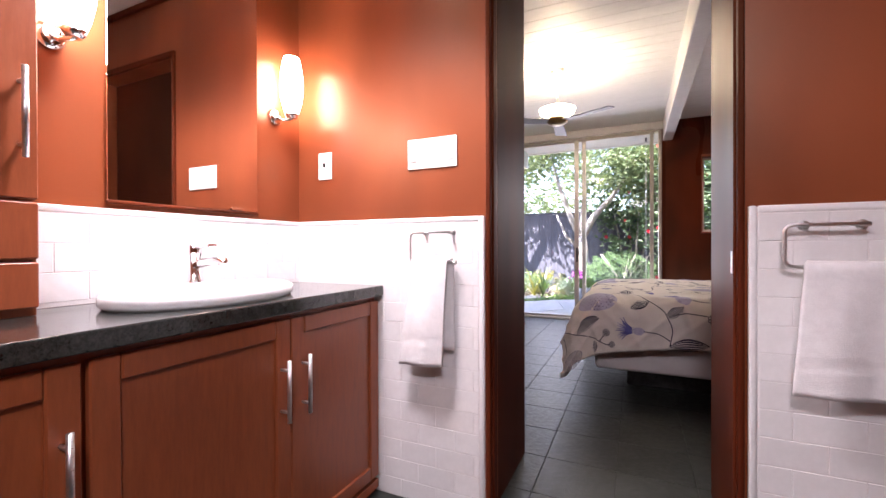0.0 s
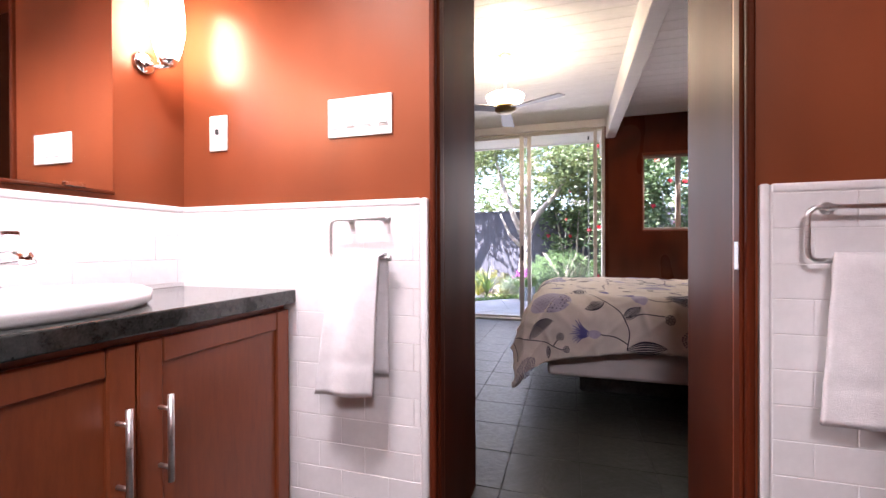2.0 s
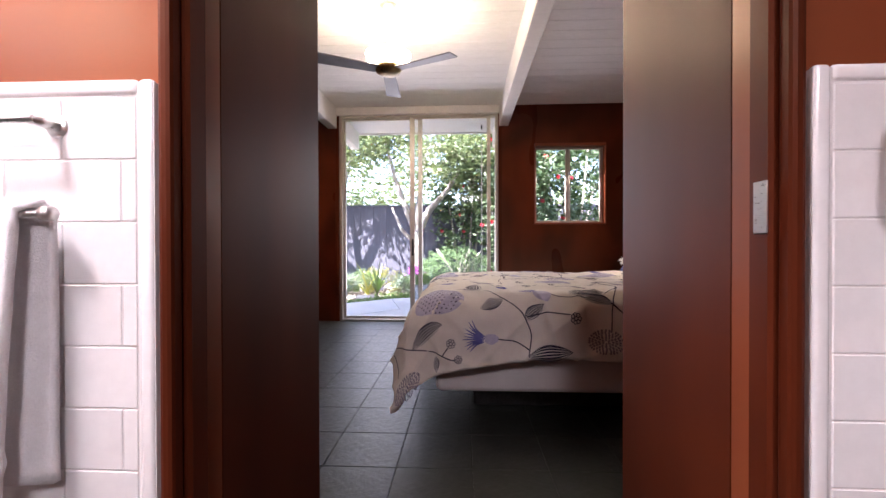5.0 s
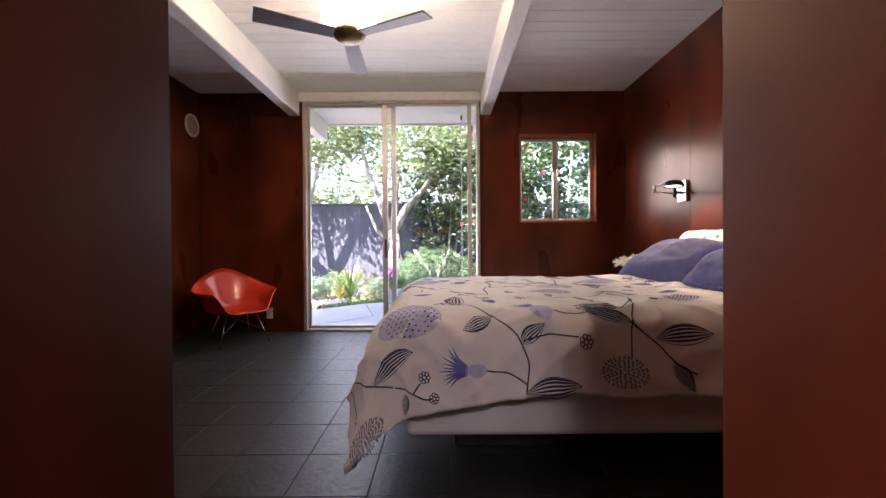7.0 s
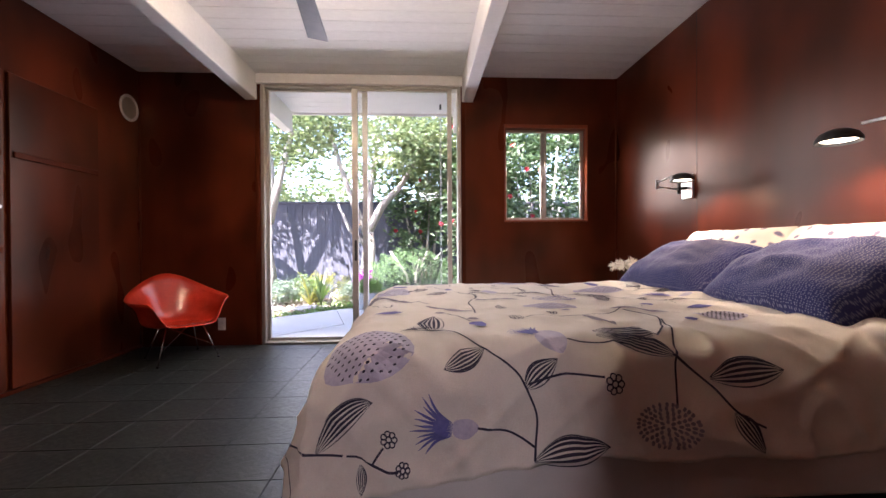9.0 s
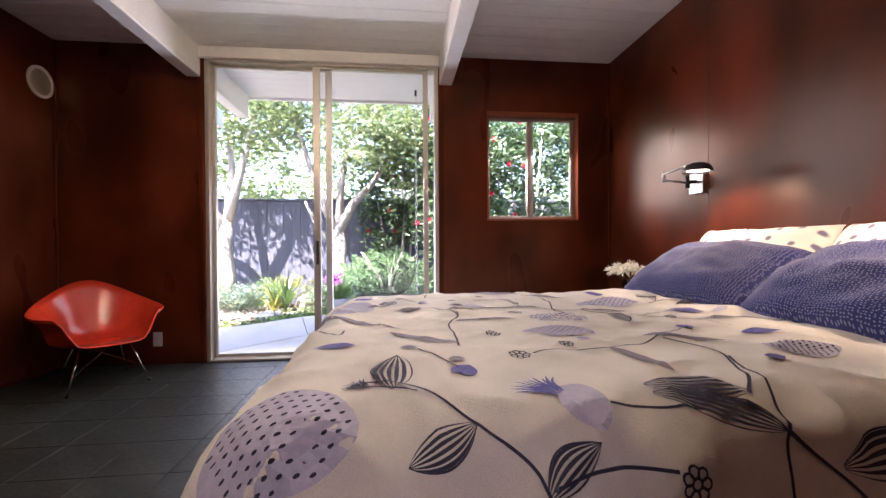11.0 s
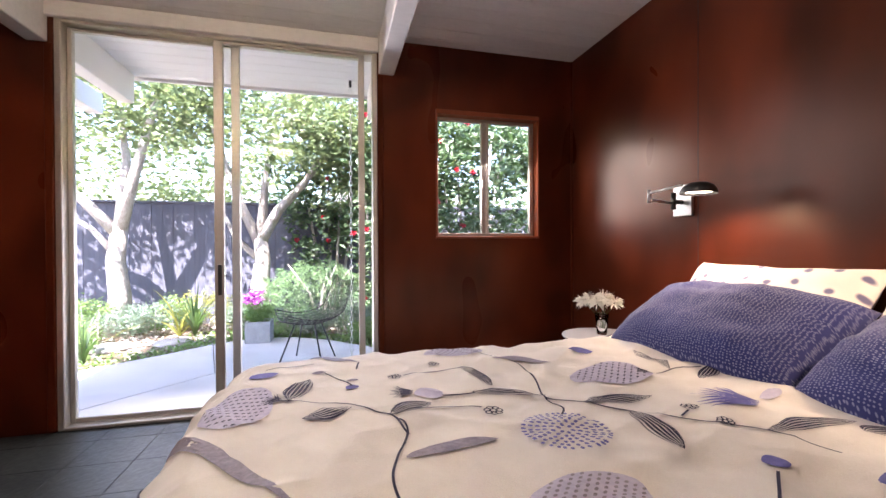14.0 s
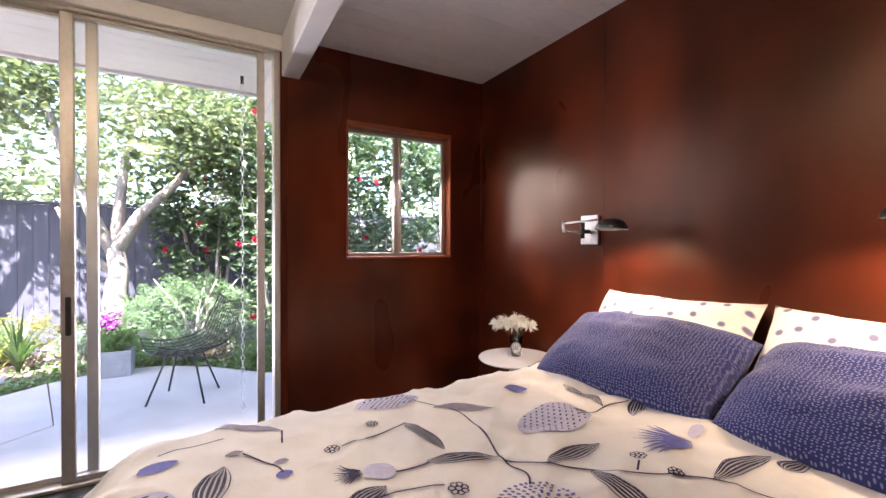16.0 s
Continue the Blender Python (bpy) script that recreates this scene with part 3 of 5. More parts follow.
def towel_set(x0, x1, towel_x0, towel_x1, zt, front_len, back_len, lean, seed):
    """Open steel towel bar with a terry towel folded over the lower bar."""
    r = thing("towel_bar", ((x0 + x1) / 2, WY, zt), "brushed steel open towel holder on white tile", "towel bar", "towel bars beside the doorway")
    y, zb = WY - 0.048, zt - 0.112
    pts = [(x1 + 0.005, y, zt), (x0 + 0.02, y, zt)]
    for k in range(1, 6):
        a = radians(90 + 18 * k)
        pts.append((x0 + 0.02 + 0.02 * math.cos(a), y, zt - 0.02 + 0.02 * math.sin(a)))
    for k in range(0, 6):
        a = radians(180 + 18 * k)
        pts.append((x0 + 0.02 + 0.02 * math.cos(a), y, zb + 0.02 + 0.02 * math.sin(a)))
    pts.append((x1 + 0.018, y, zb))
    part("bar", tube(pts, 0.0052, 12), M_NICKEL, r, smooth=True)
    part("end_knob", lathe([(0, 0), (0.0085, 0), (0.0085, 0.012), (0, 0.012)], (x1 + 0.017, y, zb), 14, turn=Matrix.Rotation(radians(90), 4, "Y")), M_NICKEL, r, smooth=True)
    for px in (x1, x0 + 0.05):
        bm = tube([(px, WY - 0.009, zt), (px, y, zt)], 0.0065, 12)
        lathe([(0, 0), (0.014, 0), (0.014, 0.005), (0, 0.005)], (px, WY - 0.010, zt), 18, bm=bm, turn=Matrix.Rotation(radians(90), 4, "X"))
        part("post", bm, M_NICKEL, r, smooth=True)
    # towel: a folded cloth over the lower bar
    bm = bmesh.new()
    nu, nv = 26, 46
    grid = []
    for j in range(nv + 1):
        row = []
        s = -back_len + (front_len + back_len) * j / nv       # along the cloth, 0 on the bar
        for i in range(nu + 1):
            u = i / nu
            flare = 0.02 * max(0, s) / front_len
            x = towel_x0 - flare + (towel_x1 - towel_x0 + 2 * flare) * u + lean * max(0, s)
            fold = 0.007 * math.sin(u * 7.0 + seed) * min(1, abs(s) / 0.12) + 0.003 * noise.noise((x * 18, s * 9, seed))
            if s < 0:
                yy, zz = y + 0.011 + fold * 0.5, zb - max(0, -s - 0.012)
                x += 0.012
            else:
                yy, zz = y - 0.011 - 0.012 * min(1, s / 0.2) + fold, zb - max(0, s - 0.012)
            if abs(s) < 0.015:
                a = s / 0.015 * math.pi / 2
                yy, zz = y - 0.012 * math.sin(a), zb + 0.012 * math.cos(a) * 0.9
            band = 0.0035 if 0.74 < s / front_len < 0.77 or 0.86 < s / front_len < 0.87 else 0
            row.append(bm.verts.new((x, yy + band, zz + 0.008 * (u - 0.5) * (s > 0.05))))
        grid.append(row)
    for a, b in zip(grid, grid[1:]):
        for i in range(nu):
            bm.faces.new((a[i], a[i + 1], b[i + 1], b[i]))
    t = part("hand_towel", bm, M_TOWEL, smooth=True)
    mod = t.modifiers.new("thick", "SOLIDIFY")
    mod.thickness = 0.010
    mod.offset = 1
    tagged(t, "folded white terry towel hanging on the steel bar", "towel", "towels beside the doorway")


towel_set(-0.783, -0.622, -0.765, -0.622, 1.056, 0.40, 0.34, -0.10, 0.4)
towel_set(0.366, 0.535, 0.405, 0.585, 1.056, 0.345, 0.30, -0.02, 2.1)

# strike plate on the door jamb
sp = thing("strike_plate", (JR, WY + 0.08, 0.95), "metal strike plate let into the jamb", "latch")
part("plate", box(JR - 0.0205, JR - 0.0185, WY + 0.012, WY + 0.036, 0.92, 0.985, 0.0006), M_NICKEL, sp)

# ---- bedroom: bed ----
TX0, TX1, TY0, TY1, TZ, RR = -0.220, 1.34, 3.08, 4.52, 0.670, 0.15   # flat of the duvet's top, its height and edge radius


def crease(s, w):
    """Soft ridges of crumpled cotton: long ones across the bed, short ones over the drop."""
    u, v = 0.82 * s + 0.57 * w, 0.82 * w - 0.57 * s
    long = 1 - abs(noise.noise((u * 2.2, v * 7.5, 3.1))) * 2.6
    short = 1 - abs(noise.noise((u * 6.5 + 4, v * 4.2, 9.4))) * 2.6
    return 0.012 * max(0.0, long) ** 2 + 0.016 * max(0.0, short) ** 2


def drape(s, w, lift=0.0):
    """A point of the duvet, from its place (s, w) on the cloth laid flat."""
    ex, ey = max(0.0, TX0 - s), max(0.0, TY0 - w) - max(0.0, w - TY1)
    e = math.hypot(ex, ey)
    cx, cy = max(s, TX0), min(max(w, TY0), TY1)
    puff = 0.012 * noise.noise((s * 3.1, w * 3.1, 0.3)) + 0.005 * noise.noise((s * 9, w * 7, 1.7)) + crease(s, w) * (0.4 + 0.6 * min(1.0, e / 0.1)) + 0.024 * max(0.0, s) * abs(noise.noise((s * 5.5 + w * 2, w * 4.5 - s * 1.5, 7.0)))
    if e < 1e-9:
        return Vector((cx, cy, TZ + puff + lift))
    dx, dy = -ex / e, -ey / e
    a = min(e / RR, math.pi / 2)
    down = RR * (1 - math.cos(a)) + max(0.0, e - RR * math.pi / 2)
    flare = (0.05 + 0.10 * abs(dx * dy) + 0.05 * abs(dx)) * max(0.0, e - 0.15) / 0.4
    along = s if abs(dy) > abs(dx) else w
    ripple = 0.016 * math.sin(along * 8.5 + 0.6) * min(1, max(0, e - 0.12) / 0.25) * (1 if e > 0.12 else 0)
    out = RR * math.sin(a) + flare + ripple + puff * 0.9 + lift * math.sin(a)
    return Vector((cx + dx * out, cy + dy * out, TZ - down + (puff + lift) * math.cos(a)))


bed = thing("bed", (0.7, 3.8, 0), "low double bed on an added dark base, neatly made", "bed")
# base is added; its dark colour stands for the black shade under the bed
part("platform", box(-0.05, 1.82, 3.28, 4.40, 0.0, 0.164, 0.01), M_DARKMETAL, bed, "added recessed base, dark for the shade under the bed")
part("mattress", box(-0.22, 1.83, 3.07, 4.55, 0.30, 0.63, 0.05, 4), M_SHEET, bed, smooth=True)
bm = box(-0.25, 1.83, 3.02, 4.57, 0.165, 0.36, 0.03, 3)
part("box_spring", bm, M_SHEET, bed, "pale fabric covered box spring", True)

HEM = 0.44
bm = bmesh.new()
grid = []
ns, nw = 170, 200
for i in range(ns + 1):
    s = TX0 - HEM + (TX1 + HEM - TX0) * i / ns
    hem = 0.385 + 0.07 * min(1.0, max(0.0, 0.13 - s) / 0.3) + 0.008 * math.sin(14 * s)
    grid.append([bm.verts.new(drape(s, TY0 - hem + (TY1 - TY0 + hem + HEM) * j / nw)) for j in range(nw + 1)])
for a, b in zip(grid, grid[1:]):
    for j in range(nw):
        bm.faces.new((a[j], a[j + 1], b[j + 1], b[j]))
duvet = thing("duvet", (0.5, 3.8, 0.67), "cream cotton duvet printed with blue leaves and flowers", "duvet")
cloth = part("cover", bm, M_DUVET, duvet, smooth=True)
mod = cloth.modifiers.new("thick", "SOLIDIFY")
mod.thickness, mod.offset = 0.03, -1


def pillow(name, at, w, d, h, turn, material, label, seed, group):
    """A soft cushion with pinched corners: w across, d deep, h thick, turned into place."""
    n = 30
    bm = bmesh.new()
    sheets = []
    ear = 0.24 if material is M_FLORAL else 0.04
    uv = bm.loops.layers.uv.new("cloth")
    for side in (1, -1):
        g = []
        for i in range(n + 1):
            r = []
            for j in range(n + 1):
                u, v = 2 * i / n - 1, 2 * j / n - 1
                pinch = 1 - ear * (1 - abs(u) ** 2) * abs(v) ** 3
                pinch2 = 1 - 0.05 * (1 - abs(v) ** 2) * abs(u) ** 3
                t = (max(0, 1 - abs(u) ** 2.6) * max(0, 1 - abs(v) ** 2.6)) ** 0.42
                wr = 0.05 * noise.noise((u * 2.3, v * 2.3, seed)) + 0.04 * abs(noise.noise((u * 5, v * 3, seed + 4)))
                r.append((u * w / 2 * pinch2, v * d / 2 * pinch, side * h / 2 * t * (1 + 3.4 * wr)))
            g.append(r)
        sheets.append(g)
    for g in sheets:
        vs = [[bm.verts.new(p) for p in r] for r in g]
        for a, b in zip(vs, vs[1:]):
            for j in range(n):
                for loop in bm.faces.new((a[j], a[j + 1], b[j + 1], b[j])).loops:
                    loop[uv].uv = (loop.vert.co.x, loop.vert.co.y)
    bmesh.ops.remove_doubles(bm, verts=bm.verts, dist=0.0005)
    bmesh.ops.transform(bm, matrix=Matrix.Translation(at) @ turn, verts=bm.verts)
    return tagged(part(name, bm, material, smooth=True), label, "pillow", group)


def leaning(tilt, twist=0.0):
    """Width along y, leaning back towards the bed head."""
    return pose(0, 0, 0, 0, -tilt, twist) @ pose(0, 0, 0, 0, 0, 90)


PWHITE = "pillows at the bed head"
pillow("back_pillow", (1.69, 4.23, 0.845), 0.72, 0.44, 0.20, leaning(52, 3), M_FLORAL, "cream floral pillow leaning on the wall", 2.0, PWHITE)
pillow("back_pillow", (1.69, 3.50, 0.845), 0.72, 0.44, 0.20, leaning(52, -3), M_FLORAL, "cream floral pillow leaning on the wall", 5.0, PWHITE)
pillow("front_pillow", (1.45, 4.19, 0.765), 0.76, 0.48, 0.29, leaning(30, 4), M_PILLOW, "navy pillow with tiny white dots, propped up", 8.0, PWHITE)
pillow("front_pillow", (1.45, 3.43, 0.765), 0.76, 0.48, 0.29, leaning(30, -5), M_PILLOW, "navy pillow with tiny white dots, propped up", 11.0, PWHITE)

# ---- bedroom: other things ----
stand = thing("nightstand", (1.59, 5.11, 0), "round white pedestal side table beside the bed", "side table")
part("tabletop", lathe([(0, 0.535), (0.20, 0.535), (0.235, 0.543), (0.24, 0.55), (0.235, 0.556), (0, 0.556)], (1.59, 5.11, 0), 48), M_CERAMIC, stand, smooth=False)
part("stem", lathe([(0, 0.012), (0.18, 0.012), (0.12, 0.03), (0.035, 0.10), (0.028, 0.3), (0.05, 0.5), (0.09, 0.534), (0, 0.534)], (1.59, 5.11, -0.011), 32), M_CERAMIC, stand, smooth=True)

vase = thing("flower_vase", (1.60, 5.13, 0.556), "small clear vase of white chrysanthemums on the table", "flowers")
part("vase", lathe([(0, 0.001), (0.028, 0.001), (0.030, 0.01), (0.034, 0.06), (0.044, 0.13), (0.041, 0.13), (0.031, 0.06), (0.026, 0.012), (0, 0.012)], (1.60, 5.13, 0.556), 24), M_VASE, vase, smooth=True)
rng = random.Random(4)
for k, (dx, dy, dz) in enumerate(((-0.05, 0.05, 0.19), (0.0, -0.055, 0.20), (-0.04, -0.01, 0.175), (0.03, 0.03, 0.205), (-0.07, 0.09, 0.175), (0.02, -0.09, 0.185))):
    c = Vector((1.60 + dx, 5.13 + dy, 0.575 + dz))
    part("stalk", tube([(1.60 + dx * 0.2, 5.13 + dy * 0.2, 0.59), (1.60 + dx * 0.4, 5.13 + dy * 0.4, 0.69), c], 0.0025, 6), M_FLAX, vase)
    bm = bmesh.new()
    for q in range(70):
        way = Vector((rng.gauss(0, 1), rng.gauss(0, 1), rng.gauss(0.25, 0.8))).normalized()
        sid = way.orthogonal().normalized() * 0.006
        l = rng.uniform(0.045, 0.068)
        a, b, e = c + way * 0.008, c + way * l * 0.7 + Vector((0, 0, 0.003)), c + way * l - Vector((0, 0, 0.004))
        vs = [bm.verts.new(p) for p in (a - sid * 0.5, a + sid * 0.5, b + sid, e, b - sid)]
        bm.faces.new(vs)
    part("bloom", bm, M_PETAL, vase, "white shaggy bloom")


def reading_lamp(py, sgn):
    """Swing-arm lamp: plate on the east wall, elbow out in the room, half-dome head pointing along the wall."""
    z = 1.345
    s = thing("reading_lamp", (FX1, py, z), "lit swing-arm nickel reading lamp on the mahogany wall", "wall lamp", "reading lamps over the bed")
    part("backplate", box(FX1 - 0.02, FX1 - 0.002, py - 0.062, py + 0.062, z - 0.085, z + 0.085, 0.003, 2), M_NICKEL, s)
    bm = tube([(FX1 - 0.02, py, z - 0.01), (FX1 - 0.075, py, z - 0.01)], 0.012, 14)
    tube([(FX1 - 0.075, py, z - 0.05), (FX1 - 0.075, py, z + 0.04)], 0.013, 14, bm)
    part("knuckle", bm, M_DARKMETAL, s, smooth=True)
    ex, ey = FX1 - 0.255, py - sgn * 0.03
    bm = tube([(FX1 - 0.075, py, z - 0.018), (ex, ey, z - 0.005)], 0.0065, 10)
    tube([(ex, ey, z - 0.02), (ex, ey, z + 0.045)], 0.010, 12, bm)
    part("arm", bm, M_NICKEL, s, smooth=True)
    hx, hy = FX1 - 0.285, py - sgn * 0.36
    part("forearm", tube([(ex, ey, z + 0.03), (hx, hy + sgn * 0.09, z + 0.035)], 0.006, 10), M_NICKEL, s, smooth=True)
    tip = Matrix.Rotation(radians(3), 4, "Y")
    head = part("shade", lathe([(0.080, 0.0), (0.078, 0.014), (0.066, 0.033), (0.040, 0.047), (0.0, 0.052), (0.0, 0.049), (0.038, 0.044), (0.062, 0.031), (0.074, 0.013), (0.076, 0.0)], (hx, hy, z - 0.015), 32, 0.85, 1.0, turn=tip), M_DARKMETAL, s, "dark nickel dome shade", True)
    part("bulb_glass", lathe([(0.0, 0.010), (0.062, 0.010), (0.062, 0.015), (0.0, 0.017)], (hx, hy, z - 0.015), 28, 0.85, 1.0, turn=tip), M_LAMPGLOW, head, "glowing underside")
    return Vector((hx - 0.01, hy, z - 0.045))


for py, sg in ((4.765, 1), (3.06, -1)):
    c = reading_lamp(py, sg)
    lamp("reading_light", "SPOT", 2.2, look(c, c + Vector((0.30, -0.02 * sg, -1))), (1, 0.76, 0.48), radius=0.04, spot=(radians(140), 0.5))

# ceiling fan with its bowl light
FXC, FYC, FZ = -0.62, 3.765, 2.10
fan = thing("ceiling_fan", (FXC, FYC, CZ), "grey three-blade ceiling fan with a lit glass bowl", "ceiling fan")
part("canopy", lathe([(0, 0), (0.065, 0), (0.065, -0.02), (0.03, -0.05), (0, -0.05)], (FXC, FYC, CZ - 0.001), 28), M_NICKEL, fan, smooth=True)
part("rod", tube([(FXC, FYC, CZ - 0.05), (FXC, FYC, FZ + 0.05)], 0.012, 12), M_NICKEL, fan, smooth=True)
part("light_bowl", lathe([(0.05, 0.045), (0.10, 0.055), (0.145, 0.085), (0.155, 0.115), (0.150, 0.118), (0.138, 0.09), (0.05, 0.055)], (FXC, FYC, FZ), 36), M_FANGLASS, fan, "glowing glass bowl", True)
part("hub", lathe([(0, -0.025), (0.05, -0.022), (0.082, -0.005), (0.095, 0.02), (0.085, 0.045), (0, 0.05)], (FXC, FYC, FZ), 32), M_BRASS, fan, "bronze motor cap", True)
for deg in (-25, 95, 207):
    m = pose(FXC, FYC, FZ + 0.012, 0, 0, deg) @ pose(0, 0, 0, 9, 0, 0)
    bm = box(0.08, 0.50, -0.058, 0.058, -0.005, 0.005, 0.003)
    for v in bm.verts:
        v.co.y *= 0.72 + 0.28 * min(1, v.co.x / 0.40)
    bmesh.ops.transform(bm, matrix=m, verts=bm.verts)
    part("blade", bm, M_FANBLADE, fan)


def shell_chair(at, turn):
    """Moulded shell armchair on a wire base."""
    c = thing("shell_armchair", at, "red moulded fibreglass shell armchair with wire legs", "armchair")
    m = Matrix.Translation(at) @ turn
    bm = bmesh.new()
    rings = []
    nr, nt = 16, 56
    for i in range(nr + 1):
        r = i / nr
        ring = []
        for k in range(nt):
            a = 2 * math.pi * k / nt                          # 0 is the front
            back = 0.5 - 0.5 * math.cos(a)
            side = abs(math.sin(a))
            ang = abs(math.atan2(math.sin(a), math.cos(a)))
            st = min(1, max(0, (ang - 0.50) / 0.42))
            rim = 0.012 + 0.185 * st * st * (3 - 2 * st) + 0.20 * back ** 4
            rad = 0.31 + 0.02 * side - 0.02 * back
            f = max(0, (r - 0.50) / 0.50) ** 1.3
            g = r / 0.62 * 0.86 if r < 0.62 else 0.86 + 0.14 * (r - 0.62) / 0.38
            lip = (0.03 + 0.10 * side ** 2 * st) * max(0, (r - 0.84) / 0.16)
            x = math.cos(a) * rad * (g + lip) - 0.10 * back * f
            y = math.sin(a) * rad * (g + lip * 1.2)
            ring.append(bm.verts.new(m @ Vector((x, y, 0.30 + rim * f - 0.025 * (1 - r) + 0.03 * max(0, math.cos(a)) * r * (1 - f)))))
        rings.append(ring)
    for a, b in zip(rings, rings[1:]):
        for k in range(nt):
            bm.faces.new((a[k], a[(k + 1) % nt], b[(k + 1) % nt], b[k]))
    bmesh.ops.remove_doubles(bm, verts=bm.verts, dist=0.0008)
    sh = part("shell", bm, M_RED, c, smooth=True)
    sm = sh.modifiers.new("thick", "SOLIDIFY")
    sm.thickness, sm.offset = 0.007, 1
    feet = [(0.20, 0.22), (0.20, -0.22), (-0.22, 0.20), (-0.22, -0.20)]
    for fx, fy in feet:
        bm = tube([m @ Vector((fx * 0.45, fy * 0.6, 0.285)), m @ Vector((fx, fy, 0.012))], 0.0055, 8)
        lg = part("leg", bm, M_CHROME, c, smooth=True)
        part("foot", lathe([(0, 0), (0.011, 0), (0.011, 0.012), (0.006, 0.016), (0, 0.016)], m @ Vector((fx, fy, 0.001)), 12), M_DARKMETAL, lg)
    for p, q in ((0, 3), (1, 2)):
        part("brace", tube([m @ Vector((feet[p][0] * 0.8, feet[p][1] * 0.85, 0.11)), m @ Vector((feet[q][0] * 0.45, feet[q][1] * 0.6, 0.28))], 0.004, 8), M_CHROME, c)
    return c


shell_chair((-2.10, 5.44, 0), pose(0, 0, 0, 0, 0, -44))

# closet doors on the west wall
for k, (y0, y1) in enumerate(((2.55, 3.56), (3.58, 4.59), (4.63, 5.36))):
    d = thing("door_%d" % (k + 1), (FX0, (y0 + y1) / 2, 0), "mahogany closet door panel in a dimmed colour, strips for its shadow grooves", "closet door", kind="structure")
    part("panel", box(FX0 + 0.002, FX0 + 0.022, y0, y1, 0.03, 2.05, 0.003), M_WOOD_DIM, d)
    for z in (1.53, 0.92) if k < 2 else (1.53,):
        # raised strips in darker wood stand in for shadowed grooves across the door
        part("cross_rail", box(FX0 + 0.0225, FX0 + 0.036, y0 + 0.02, y1 - 0.02, z - 0.02, z + 0.02, 0.004), M_TRIM, d)
part("pull", lathe([(0, 0), (0.012, 0), (0.012, 0.006), (0, 0.006)], (FX0 + 0.0225, 4.56, 1.19), 14, turn=Matrix.Rotation(radians(90), 4, "Y")), M_NICKEL, bpy.data.objects["door_2"], "small metal finger pull")
setting("baseboard", box(FX0 + 0.002, FX0 + 0.03, BY + 0.002, FY - 0.03, 0.001, 0.028, 0.003), M_TRIM, "low dark baseboard under the closets", "baseboard")

# round speaker grille high in the corner
spk = thing("wall_speaker", (FX0, 5.745, 2.19), "round white speaker grille on the mahogany wall", "speaker")
T = Matrix.Rotation(radians(90), 4, "Y")
part("ring", lathe([(0.093, 0.0), (0.118, 0.0), (0.118, 0.010), (0.110, 0.014), (0.100, 0.012), (0.093, 0.008), (0.093, 0.0)], (FX0 + 0.001, 5.745, 2.19), 40, turn=T), M_PLASTIC, spk, smooth=True)
part("grille", lathe([(0.0, 0.011), (0.092, 0.008), (0.092, 0.0), (0, 0)], (FX0 + 0.001, 5.745, 2.19), 40, turn=T), M_ALU, spk)

# wall outlet by the chair
out = thing("wall_outlet", (-1.97, FY, 0.20), "white wall outlet plate near the floor", "outlet")
part("plate", box(-2.006, -1.936, FY - 0.007, FY - 0.0005, 0.145, 0.26, 0.002), M_PLASTIC, out)
for z in (0.178, 0.225):
    part("socket", box(-1.988, -1.954, FY - 0.0095, FY - 0.007, z - 0.014, z + 0.014, 0.001), M_PLASTIC, out)

# ---- the duvet's print ----
def on_cloth(points, lift):
    return [drape(p[0], p[1], lift) for p in points]


def ribbon(bm, pts, width, lift, taper=False):
    """A flat painted stroke along cloth points."""
    n = len(pts)
    left, right = [], []
    for i, p in enumerate(pts):
        a, b = pts[max(i - 1, 0)], pts[min(i + 1, n - 1)]
        d = Vector((b[0] - a[0], b[1] - a[1])).normalized()
        w = width / 2 * (max(0.15, math.sin(math.pi * i / (n - 1))) if taper else 1)
        left.append(bm.verts.new(drape(p[0] - d.y * w, p[1] + d.x * w, lift)))
        right.append(bm.verts.new(drape(p[0] + d.y * w, p[1] - d.x * w, lift)))
    for i in range(n - 1):
        bm.faces.new((left[i], left[i + 1], right[i + 1], right[i]))


def blot(bm, c, rx, ry, lift, turn=0.0, rings=5, seg=26):
    rows = []
    for k in range(rings + 1):
        r = max(0.02, k / rings)
        row = []
        for q in range(seg):
            a = 2 * math.pi * q / seg
            wob = 1 + 0.05 * math.sin(3 * a + c[0] * 40) + 0.03 * math.sin(5 * a + c[1] * 30)
            u, v = rx * r * wob * math.cos(a), ry * r * wob * math.sin(a)
            row.append(bm.verts.new(drape(c[0] + u * math.cos(turn) - v * math.sin(turn), c[1] + u * math.sin(turn) + v * math.cos(turn), lift)))
        rows.append(row)
    for a, b in zip(rows, rows[1:]):
        for q in range(seg):
            bm.faces.new((a[q], a[(q + 1) % seg], b[(q + 1) % seg], b[q]))
    bm.faces.new(rows[0])


def smooth_line(pts, steps=8):
    out = []
    for i in range(len(pts) - 1):
        p0, p1, p2, p3 = pts[max(i - 1, 0)], pts[i], pts[i + 1], pts[min(i + 2, len(pts) - 1)]
        for k in range(steps):
            t = k / steps
            out.append(tuple(0.5 * (2 * p1[d] + (p2[d] - p0[d]) * t + (2 * p0[d] - 5 * p1[d] + 4 * p2[d] - p3[d]) * t * t + (3 * p1[d] - p0[d] - 3 * p2[d] + p3[d]) * t ** 3) for d in (0, 1)))
    out.append(pts[-1])
    return out


